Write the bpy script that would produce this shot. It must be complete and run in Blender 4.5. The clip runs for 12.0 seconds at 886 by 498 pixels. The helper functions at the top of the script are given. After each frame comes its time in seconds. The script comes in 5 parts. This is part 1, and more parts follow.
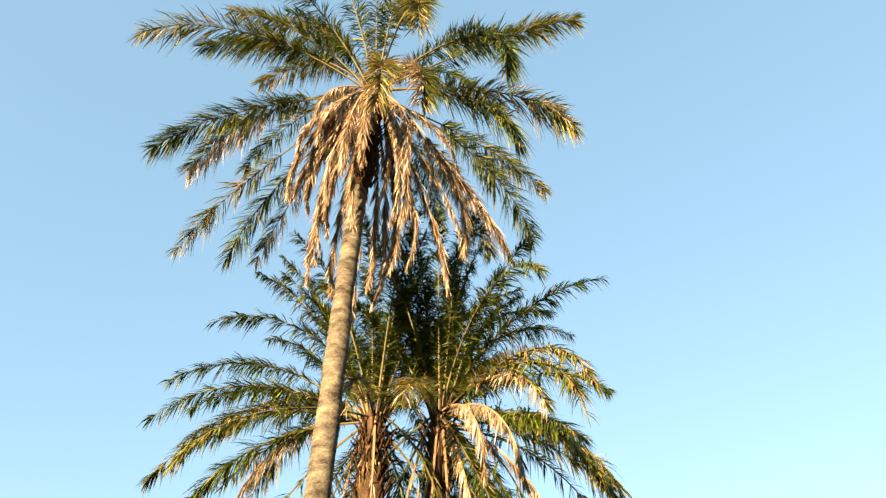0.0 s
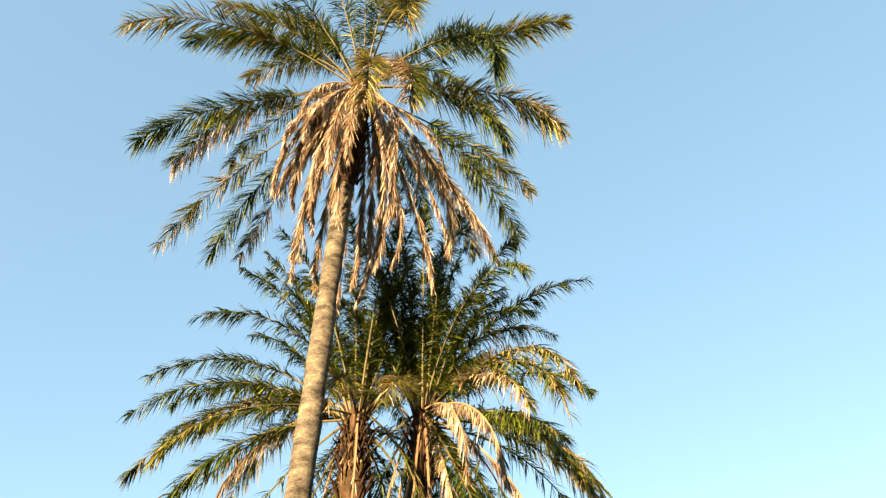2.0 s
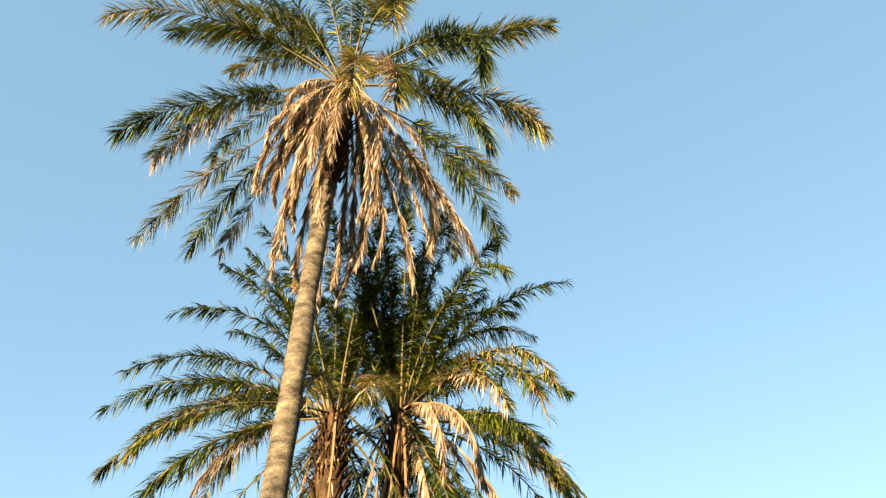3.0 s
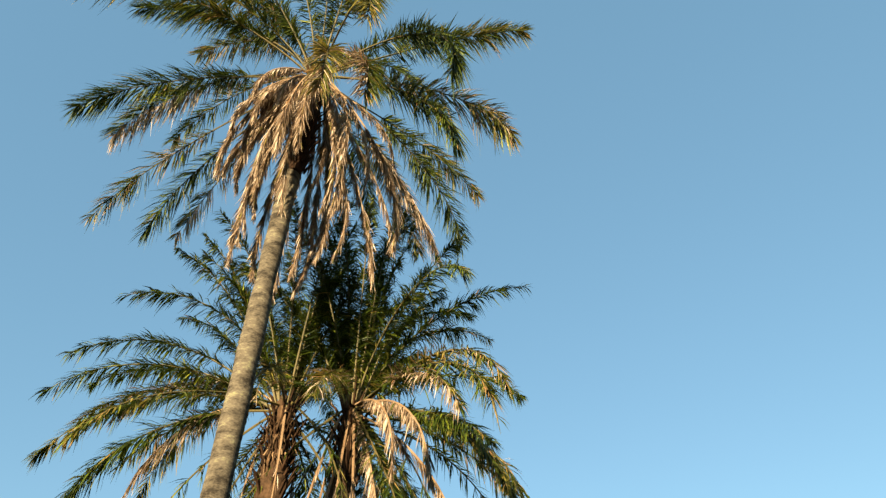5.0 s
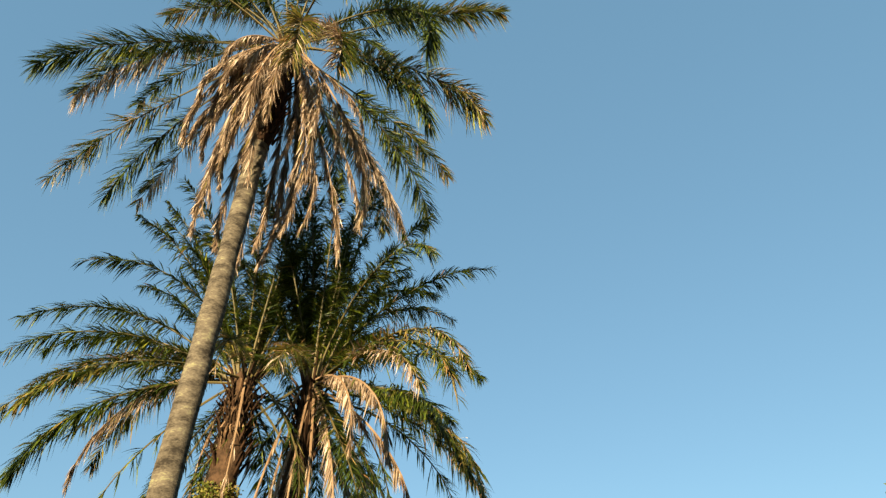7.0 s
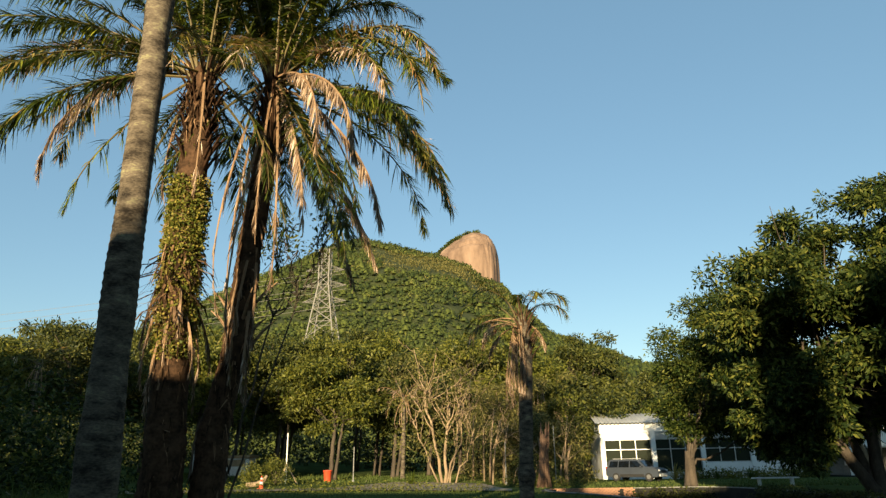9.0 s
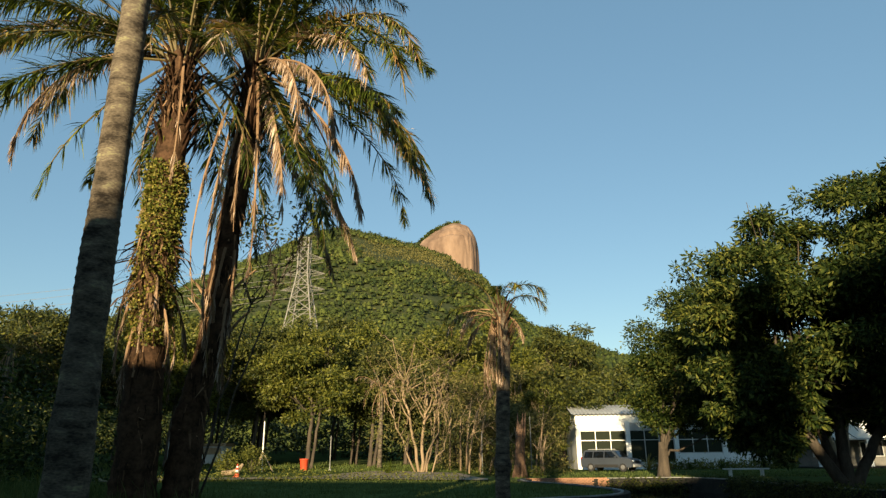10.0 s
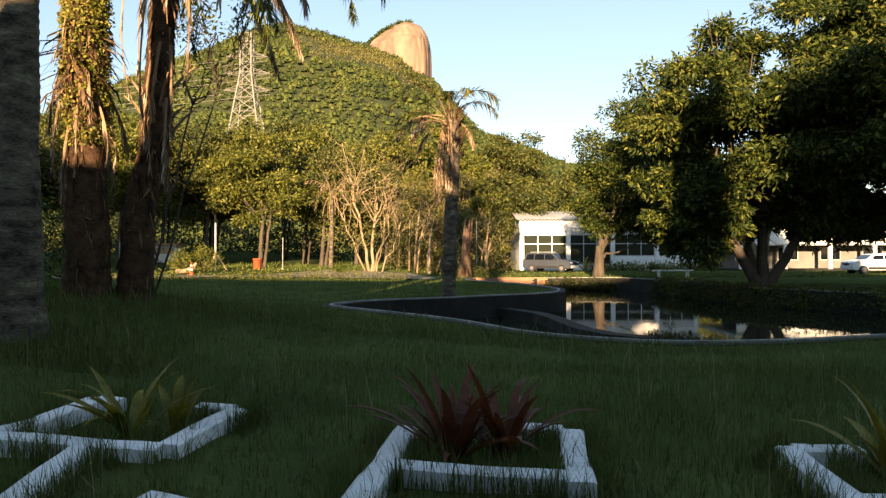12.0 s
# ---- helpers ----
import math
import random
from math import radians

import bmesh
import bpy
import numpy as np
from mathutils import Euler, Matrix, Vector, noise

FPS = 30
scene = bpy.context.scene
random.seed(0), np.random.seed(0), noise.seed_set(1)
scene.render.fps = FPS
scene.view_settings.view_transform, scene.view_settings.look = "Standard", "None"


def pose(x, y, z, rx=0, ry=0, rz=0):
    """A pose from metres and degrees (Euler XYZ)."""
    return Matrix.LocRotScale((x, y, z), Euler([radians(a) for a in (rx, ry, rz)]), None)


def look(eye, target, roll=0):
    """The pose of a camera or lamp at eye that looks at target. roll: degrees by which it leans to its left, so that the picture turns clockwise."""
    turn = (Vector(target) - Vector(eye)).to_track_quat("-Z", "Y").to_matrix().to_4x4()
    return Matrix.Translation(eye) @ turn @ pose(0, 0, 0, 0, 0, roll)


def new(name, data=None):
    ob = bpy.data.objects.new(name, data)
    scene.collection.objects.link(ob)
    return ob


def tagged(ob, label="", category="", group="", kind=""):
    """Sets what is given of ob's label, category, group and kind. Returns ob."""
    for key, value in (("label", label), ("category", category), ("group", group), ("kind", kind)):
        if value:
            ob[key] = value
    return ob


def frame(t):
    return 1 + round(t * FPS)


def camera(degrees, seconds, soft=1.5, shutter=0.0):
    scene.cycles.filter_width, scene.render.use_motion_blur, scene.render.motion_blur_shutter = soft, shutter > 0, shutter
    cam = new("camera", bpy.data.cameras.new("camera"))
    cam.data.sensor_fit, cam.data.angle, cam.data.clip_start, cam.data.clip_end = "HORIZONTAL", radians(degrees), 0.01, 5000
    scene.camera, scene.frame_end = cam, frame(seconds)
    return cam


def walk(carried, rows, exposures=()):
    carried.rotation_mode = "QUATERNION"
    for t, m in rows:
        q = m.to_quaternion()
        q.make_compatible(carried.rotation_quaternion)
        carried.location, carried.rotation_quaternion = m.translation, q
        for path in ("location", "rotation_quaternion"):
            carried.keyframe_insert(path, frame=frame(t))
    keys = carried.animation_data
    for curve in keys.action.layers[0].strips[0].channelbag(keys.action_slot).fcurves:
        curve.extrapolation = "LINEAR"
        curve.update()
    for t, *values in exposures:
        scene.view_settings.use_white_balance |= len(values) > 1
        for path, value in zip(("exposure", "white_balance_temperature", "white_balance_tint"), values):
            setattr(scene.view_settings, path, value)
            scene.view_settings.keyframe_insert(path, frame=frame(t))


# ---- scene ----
cam = camera(66.6, 12.0, soft=1.35)
PATH = [
    (0.0, pose(0, 0, 1.55, 134.86, 0.63, 21.52)),
    (0.5, pose(0, 0, 1.55, 134.82, 0.66, 21.31)),
    (1.0, pose(0, 0, 1.55, 134.77, 0.81, 21.00)),
    (1.5, pose(0, 0, 1.55, 134.71, 0.87, 20.70)),
    (2.0, pose(0, 0, 1.55, 134.72, 0.87, 20.01)),
    (2.5, pose(0, 0, 1.55, 134.71, 0.93, 19.06)),
    (3.0, pose(0, 0, 1.55, 134.69, 1.13, 18.09)),
    (5.0, pose(0, 0, 1.55, 134.52, 0.97, 13.32)),
    (5.5, pose(0, 0, 1.55, 134.46, 1.03, 12.43)),
    (6.0, pose(0, 0, 1.55, 134.39, 1.09, 11.48)),
    (6.5, pose(0, 0, 1.55, 134.39, 1.11, 10.56)),
    (7.0, pose(0, 0, 1.55, 132.71, 1.10, 9.55)),
    (7.5, pose(0, 0, 1.55, 126.56, 1.18, 8.85)),
    (7.7, pose(0, 0, 1.55, 123.37, 1.21, 8.52)),
    (9.3, pose(0, 0, 1.55, 106.92, 0.79, 5.65)),
    (9.5, pose(0, 0, 1.55, 106.91, 0.69, 5.28)),
    (10.0, pose(0, 0, 1.55, 106.90, 0.64, 4.29)),
    (10.5, pose(0, 0, 1.55, 106.88, 0.50, 3.35)),
    (11.0, pose(0, 0, 1.55, 105.09, 0.45, 2.34)),
    (11.5, pose(0, 0, 1.55, 98.12, 0.34, 1.39)),
    (12.0, pose(0, 0, 1.55, 90.50, 0.20, 0.00)),
]
walk(cam, PATH, exposures=[
    (0.0, 2.50, 7450, 7), (1.5, 2.47, 7450, 7), (2.5, 2.40, 7350, 6), (3.2, 2.26, 6950, 4), (4.8, 1.80, 6500, -1), (5.5, 1.73, 6400, -3), (7.7, 1.58, 6450, 0), (9.3, 1.38, 6550, 2),
    (10.8, 1.20, 6350, 1), (11.3, 1.30, 6400, 2), (11.6, 1.62, 6750, 7), (12.0, 2.17, 7500, 19)])

# ---- sky and sun: a low evening sun from behind and to one side ----
SUN_EL, SUN_AZ = 10.0, -172.0          # azimuth from +y, positive to +x
world = bpy.data.worlds.new("evening_sky")
scene.world = world
world.use_nodes = True
wn = world.node_tree.nodes
sky = wn.new("ShaderNodeTexSky")
sky.sky_type = "NISHITA"
sky.sun_disc = False
sky.sun_elevation = radians(SUN_EL)
sky.sun_rotation = radians(SUN_AZ)
sky.air_density, sky.dust_density, sky.ozone_density = 1.0, 0.2, 1.2
haze = wn.new("ShaderNodeMix")          # even evening haze over the clear sky
haze.data_type = "RGBA"
haze.inputs["Factor"].default_value = 0.60
for socket in haze.inputs:
    if socket.name == "A" and socket.type == "RGBA":
        world.node_tree.links.new(sky.outputs[0], socket)
    if socket.name == "B" and socket.type == "RGBA":
        socket.default_value = (0.56, 1.05, 1.62, 1)
for socket in haze.outputs:
    if socket.type == "RGBA":
        world.node_tree.links.new(socket, wn["Background"].inputs[0])
wn["Background"].inputs[1].default_value = 0.11

sun = new("sun", bpy.data.lights.new("sun", "SUN"))
sun.data.energy, sun.data.angle, sun.data.color = 5.0, radians(0.6), (1.0, 0.77, 0.50)
to_sun = Vector((math.sin(radians(SUN_AZ)) * math.cos(radians(SUN_EL)), math.cos(radians(SUN_AZ)) * math.cos(radians(SUN_EL)), math.sin(radians(SUN_EL))))
sun.matrix_world = look(to_sun * 100, (0, 0, 0))


# ---- materials ----
def material(name, low, high, scale=4.0, rough=0.8, metal=0.0, bump=0.3, fine=40.0, leaf=0.0, island=0.0, stretch=(1, 1, 1), spec=0.3, third=None, ramp=(0.35, 0.68)):
    """Two-scale noise colour with fine relief; leaf adds light passing through; island varies piece by piece."""
    m = bpy.data.materials.new(name)
    m.use_nodes = True
    n, ln = m.node_tree.nodes, m.node_tree.links
    b = n["Principled BSDF"]
    co, mp = n.new("ShaderNodeTexCoord"), n.new("ShaderNodeMapping")
    mp.inputs["Scale"].default_value = stretch
    ln.new(co.outputs["Object"], mp.inputs["Vector"])
    t1, t2 = n.new("ShaderNodeTexNoise"), n.new("ShaderNodeTexNoise")
    t1.inputs["Scale"].default_value, t1.inputs["Detail"].default_value = scale, 5
    t2.inputs["Scale"].default_value, t2.inputs["Detail"].default_value = fine, 4
    for t in (t1, t2):
        ln.new(mp.outputs[0], t.inputs["Vector"])
    mix = n.new("ShaderNodeMath")
    mix.operation = "MULTIPLY_ADD"
    mix.inputs[1].default_value, mix.inputs[2].default_value = 0.35, 0.0
    ln.new(t2.outputs[0], mix.inputs[0])
    add = n.new("ShaderNodeMath")
    add.operation = "MULTIPLY_ADD"
    add.inputs[1].default_value = 0.65
    ln.new(t1.outputs[0], add.inputs[0])
    ln.new(mix.outputs[0], add.inputs[2])
    value = add
    if island:
        geo, va = n.new("ShaderNodeNewGeometry"), n.new("ShaderNodeMath")
        va.operation = "MULTIPLY_ADD"
        va.inputs[1].default_value = island
        ln.new(geo.outputs["Random Per Island"], va.inputs[0])
        sh = n.new("ShaderNodeMath")
        sh.operation = "SUBTRACT"
        sh.inputs[1].default_value = island / 2
        ln.new(add.outputs[0], va.inputs[2])
        ln.new(va.outputs[0], sh.inputs[0])
        value = sh
    cr = n.new("ShaderNodeValToRGB")
    cr.color_ramp.elements[0].position, cr.color_ramp.elements[1].position = ramp
    cr.color_ramp.elements[0].color, cr.color_ramp.elements[1].color = (*low, 1), (*high, 1)
    if third:
        e = cr.color_ramp.elements.new(min(0.98, ramp[1] + 0.12))
        e.color = (*third, 1)
    ln.new(value.outputs[0], cr.inputs[0])
    ln.new(cr.outputs[0], b.inputs["Base Color"])
    b.inputs["Roughness"].default_value, b.inputs["Metallic"].default_value = rough, metal
    b.inputs["Specular IOR Level"].default_value = spec
    if bump:
        bp = n.new("ShaderNodeBump")
        bp.inputs["Strength"].default_value, bp.inputs["Distance"].default_value = bump, 0.03
        ln.new(add.outputs[0], bp.inputs["Height"])
        ln.new(bp.outputs[0], b.inputs["Normal"])
    if leaf:
        tr, mx = n.new("ShaderNodeBsdfTranslucent"), n.new("ShaderNodeMixShader")
        ln.new(cr.outputs[0], tr.inputs[0])
        mx.inputs[0].default_value = leaf
        ln.new(b.outputs[0], mx.inputs[1])
        ln.new(tr.outputs[0], mx.inputs[2])
        ln.new(mx.outputs[0], n["Material Output"].inputs[0])
    return m


M_GRASS = material("lawn_soil", (0.036, 0.052, 0.018), (0.092, 0.115, 0.038), 0.7, 0.95, bump=0.8, fine=18, spec=0.0)
M_BLADE = material("grass_blade", (0.048, 0.074, 0.020), (0.130, 0.155, 0.045), 0.8, 0.85, bump=0, leaf=0.3, island=0.4, third=(0.15, 0.15, 0.06), ramp=(0.3, 0.78), spec=0.05)
M_STRAW = material("dry_straw", (0.14, 0.12, 0.06), (0.30, 0.26, 0.15), 3.0, 0.9, bump=0, island=0.5)
M_ROAD = material("dirt_road", (0.13, 0.105, 0.065), (0.32, 0.26, 0.185), 0.9, 0.95, bump=0.6, fine=9)
M_WHITE = material("white_limewash", (0.40, 0.41, 0.40), (0.72, 0.73, 0.72), 3.0, 0.85, bump=0.5, fine=22, ramp=(0.25, 0.5))
M_WALL = material("white_wall_paint", (0.66, 0.66, 0.63), (0.80, 0.80, 0.77), 0.6, 0.7, bump=0.1, fine=8)
# Near black: the shade on the pond walls is put into this colour.
M_CONC = material("shade_toned_concrete", (0.008, 0.008, 0.0065), (0.030, 0.028, 0.022), 1.3, 0.9, bump=0.6, fine=14)
M_RIM = material("pale_concrete_rim", (0.12, 0.12, 0.11), (0.34, 0.34, 0.32), 2.0, 0.85, bump=0.5, fine=18)
M_BRICK = material("bare_brick", (0.24, 0.12, 0.07), (0.40, 0.22, 0.13), 2.0, 0.9, bump=0.6, fine=12)
M_ROOF = material("fibre_cement_roof", (0.30, 0.30, 0.29), (0.50, 0.50, 0.48), 0.8, 0.85, bump=0.3, fine=7)
M_STEEL = material("weathered_tower_steel", (0.19, 0.18, 0.16), (0.33, 0.31, 0.28), 2.0, 0.6, 0.3, bump=0.1)
M_METAL = material("galvanised_steel", (0.40, 0.40, 0.39), (0.60, 0.60, 0.58), 2.0, 0.45, 0.6, bump=0.1)
M_TRUNK = material("palm_trunk", (0.032, 0.026, 0.020), (0.140, 0.114, 0.082), 4.0, 0.95, bump=1.0, fine=26, stretch=(0.8, 0.8, 2.0), third=(0.25, 0.235, 0.13), spec=0.05, ramp=(0.38, 0.58))
# Dark red-brown fibre, made darker still for the shade inside the crowns.
M_SHAFT = material("dark_sheath_fibre_with_shade", (0.012, 0.007, 0.0045), (0.060, 0.032, 0.018), 5.0, 0.95, bump=1.0, fine=22, spec=0.05)
M_TRUNKD = material("palm_trunk_old_leaf_bases", (0.022, 0.014, 0.009), (0.105, 0.060, 0.034), 5.0, 0.95, bump=1.0, fine=22, spec=0.05)
M_IVY = material("ivy_leaves", (0.085, 0.105, 0.014), (0.28, 0.24, 0.045), 1.5, 0.6, bump=0, leaf=0.25, island=0.7, third=(0.20, 0.14, 0.04))
M_BARK = material("tree_bark", (0.034, 0.027, 0.020), (0.10, 0.078, 0.055), 3.0, 0.92, bump=0.9, fine=20, stretch=(1, 1, 0.3))
M_PALEBARK = material("pale_bark", (0.14, 0.10, 0.06), (0.34, 0.25, 0.155), 2.0, 0.9, bump=0.6, fine=14, stretch=(1, 1, 0.3))
M_FGREEN = material("palm_leaflet_green", (0.012, 0.022, 0.003), (0.082, 0.108, 0.012), 0.7, 0.45, bump=0, leaf=0.18, island=0.5, spec=0.25, third=(0.27, 0.28, 0.030))
M_FYELLOW = material("palm_leaflet_yellowing", (0.075, 0.085, 0.014), (0.30, 0.23, 0.048), 0.8, 0.5, bump=0, leaf=0.28, island=0.6, third=(0.36, 0.18, 0.075))
M_FDEAD = material("palm_leaflet_dead", (0.145, 0.092, 0.055), (0.40, 0.285, 0.19), 0.9, 0.85, bump=0, leaf=0.16, island=0.75, third=(0.60, 0.47, 0.36))
M_RACHIS = material("frond_rib", (0.05, 0.045, 0.014), (0.14, 0.10, 0.034), 1.0, 0.65, bump=0.1)
M_RACHISD = material("dry_frond_rib", (0.16, 0.09, 0.045), (0.36, 0.24, 0.14), 1.0, 0.8, bump=0.1)
M_LEAF = material("broad_leaves", (0.012, 0.024, 0.005), (0.066, 0.084, 0.016), 0.35, 0.6, bump=0, leaf=0.25, island=0.6, spec=0.12, third=(0.16, 0.16, 0.032))
M_LEAFY = material("yellow_green_leaves", (0.040, 0.054, 0.008), (0.175, 0.175, 0.028), 0.3, 0.55, bump=0, leaf=0.35, island=0.6)
M_LEAFD = material("dark_woodland_leaves", (0.018, 0.028, 0.005), (0.100, 0.104, 0.018), 0.25, 0.6, bump=0, leaf=0.25, island=0.55)
M_DRYLEAF = material("dry_brush_leaves", (0.062, 0.066, 0.016), (0.19, 0.165, 0.050), 0.3, 0.75, bump=0, leaf=0.3, island=0.6)
M_FOREST = material("hill_forest", (0.020, 0.034, 0.006), (0.088, 0.106, 0.018), 0.030, 0.8, bump=0, leaf=0.12, island=0.30, fine=0.11, third=(0.14, 0.125, 0.035), ramp=(0.36, 0.68))
M_HILL = material("hill_ground", (0.018, 0.027, 0.006), (0.060, 0.068, 0.016), 0.010, 0.95, bump=0, fine=0.08)
M_ROCK = material("granite_dome", (0.100, 0.064, 0.045), (0.205, 0.138, 0.096), 0.045, 0.9, bump=0, fine=0.22, stretch=(1, 1, 0.30), third=(0.25, 0.175, 0.125), ramp=(0.32, 0.56))
M_YELPLANT = material("yellow_bromeliad", (0.075, 0.078, 0.008), (0.25, 0.20, 0.022), 5.0, 0.45, bump=0, leaf=0.3, island=0.6)
M_REDPLANT = material("red_bromeliad", (0.050, 0.015, 0.006), (0.165, 0.044, 0.017), 5.0, 0.45, bump=0, leaf=0.3, island=0.6, third=(0.20, 0.075, 0.03))
M_RED = material("red_plastic", (0.42, 0.05, 0.02), (0.55, 0.08, 0.03), 3.0, 0.5, bump=0.05)
M_WPLAST = material("white_plastic", (0.68, 0.67, 0.62), (0.80, 0.79, 0.75), 3.0, 0.5, bump=0.05)
M_WOOD = material("pale_timber", (0.34, 0.24, 0.14), (0.55, 0.42, 0.28), 2.0, 0.8, bump=0.4, stretch=(6, 6, 0.6))
M_TYRE = material("tyre_rubber", (0.012, 0.012, 0.012), (0.03, 0.03, 0.03), 8.0, 0.85, bump=0.1)
# Silver-grey taken far down: the parked car's shade is in its paint.
M_CARGREY = material("shade_darkened_car_paint", (0.030, 0.036, 0.047), (0.045, 0.053, 0.066), 0.8, 0.4, 0.0, bump=0, spec=0.4)
M_CARWHITE = material("white_car_paint", (0.70, 0.70, 0.70), (0.78, 0.78, 0.78), 0.8, 0.25, bump=0, spec=0.6)
M_HUB = material("dull_wheel_metal", (0.08, 0.08, 0.08), (0.16, 0.16, 0.16), 6.0, 0.6, bump=0)
# Dark copy of the wall paint: the walkway's shade is in its colour.
M_WALLIN = material("painted_shade_wall", (0.10, 0.10, 0.09), (0.18, 0.17, 0.15), 0.8, 0.8, bump=0.1, fine=8)
M_LAMP = material("car_lamp_lens", (0.55, 0.55, 0.55), (0.8, 0.8, 0.8), 8.0, 0.15, bump=0)
M_TAIL = material("tail_lamp_red", (0.35, 0.015, 0.01), (0.5, 0.03, 0.02), 8.0, 0.2, bump=0)


def glass_material(name, tint, rough):
    m = bpy.data.materials.new(name)
    m.use_nodes = True
    b = m.node_tree.nodes["Principled BSDF"]
    b.inputs["Base Color"].default_value = (*tint, 1)
    b.inputs["Roughness"].default_value = rough
    b.inputs["IOR"].default_value = 1.5
    return m


M_GLASS = glass_material("dark_window_glass", (0.004, 0.005, 0.006), 0.04)
M_PANE = glass_material("shopfront_glass", (0.022, 0.026, 0.018), 0.06)


def water_material():
    m = bpy.data.materials.new("pond_water")
    m.use_nodes = True
    n, ln = m.node_tree.nodes, m.node_tree.links
    b = n["Principled BSDF"]
    b.inputs["Base Color"].default_value = (0.010, 0.013, 0.009, 1)
    b.inputs["Roughness"].default_value, b.inputs["IOR"].default_value = 0.03, 1.33
    co, t, bp = n.new("ShaderNodeTexCoord"), n.new("ShaderNodeTexNoise"), n.new("ShaderNodeBump")
    t.inputs["Scale"].default_value, t.inputs["Detail"].default_value = 2.2, 3
    bp.inputs["Strength"].default_value, bp.inputs["Distance"].default_value = 0.05, 0.02
    ln.new(co.outputs["Object"], t.inputs["Vector"])
    ln.new(t.outputs[0], bp.inputs["Height"])
    ln.new(bp.outputs[0], b.inputs["Normal"])
    return m


M_WATER = water_material()


# ---- mesh helpers ----
def mesh_from(name, v, f, mats, smooth=False, slots=None):
    me = bpy.data.meshes.new(name)
    me.from_pydata([tuple(map(float, p)) for p in v], [], [tuple(map(int, q)) for q in f])
    for m in (mats if isinstance(mats, (list, tuple)) else [mats]):
        me.materials.append(m)
    if slots is not None:
        me.polygons.foreach_set("material_index", np.asarray(slots, dtype=np.int32))
    if smooth:
        me.polygons.foreach_set("use_smooth", [True] * len(me.polygons))
    me.update()
    return me


def quads_mesh(name, verts, mat):
    """A mesh out of an array of separate four-cornered leaves, shape (n, 4, 3)."""
    n = len(verts)
    me = bpy.data.meshes.new(name)
    me.vertices.add(4 * n)
    me.vertices.foreach_set("co", np.ascontiguousarray(verts, dtype=np.float32).ravel())
    me.loops.add(4 * n)
    me.loops.foreach_set("vertex_index", np.arange(4 * n, dtype=np.int32))
    me.polygons.add(n)
    me.polygons.foreach_set("loop_start", np.arange(0, 4 * n, 4, dtype=np.int32))
    me.materials.append(mat)
    me.update(calc_edges=True)
    me.validate()
    return me


def child(name, me, parent, label=""):
    ob = new(name, me)
    ob.parent = parent
    if label:
        ob["label"] = label
    return ob


def part(name, bm, mat, parent, label="", smooth=False):
    me = bpy.data.meshes.new(name)
    bm.to_mesh(me)
    bm.free()
    me.materials.append(mat)
    if smooth:
        me.polygons.foreach_set("use_smooth", [True] * len(me.polygons))
    return child(name, me, parent, label)


def thing(name, x, y, z, label, category, group="", kind="", turn=0):
    ob = new(name)
    ob.empty_display_size = 0.2
    ob.matrix_world = pose(x, y, z, 0, 0, turn)
    return tagged(ob, label, category, group, kind)


def box_bm(*boxes, bevel=0.0):
    """Boxes (x0, y0, z0, x1, y1, z1) in one bmesh, edges rounded by bevel."""
    bm = bmesh.new()
    for x0, y0, z0, x1, y1, z1 in boxes:
        m = Matrix.LocRotScale(((x0 + x1) / 2, (y0 + y1) / 2, (z0 + z1) / 2), None, (x1 - x0, y1 - y0, z1 - z0))
        bmesh.ops.create_cube(bm, size=1, matrix=m)
    if bevel:
        bmesh.ops.bevel(bm, geom=bm.edges[:], offset=bevel, segments=2, affect="EDGES", clamp_overlap=True)
    return bm


def tube(points, radii, sides=7):
    """Verts and faces of a tapered tube along points."""
    P = np.array(points, dtype=float)
    t = np.gradient(P, axis=0)
    t /= np.linalg.norm(t, axis=1)[:, None] + 1e-9
    ref = np.array([0.31, 0.95, 0.05])
    u = np.cross(t, ref)
    u /= np.linalg.norm(u, axis=1)[:, None] + 1e-9
    w = np.cross(t, u)
    a = np.linspace(0, 2 * np.pi, sides, endpoint=False)
    r = np.array(radii, dtype=float)[:, None, None]
    V = P[:, None, :] + r * (np.cos(a)[None, :, None] * u[:, None, :] + np.sin(a)[None, :, None] * w[:, None, :])
    n = len(P)
    F = [(i * sides + j, i * sides + (j + 1) % sides, (i + 1) * sides + (j + 1) % sides, (i + 1) * sides + j) for i in range(n - 1) for j in range(sides)]
    F.append(tuple(range(sides))[::-1])
    F.append(tuple((n - 1) * sides + j for j in range(sides)))
    return V.reshape(-1, 3), F


def join(pieces):
    """Several (verts, faces) as one."""
    V, F, k = [], [], 0
    for v, f in pieces:
        V.append(np.asarray(v))
        F += [tuple(i + k for i in q) for q in f]
        k += len(v)
    return np.concatenate(V), F


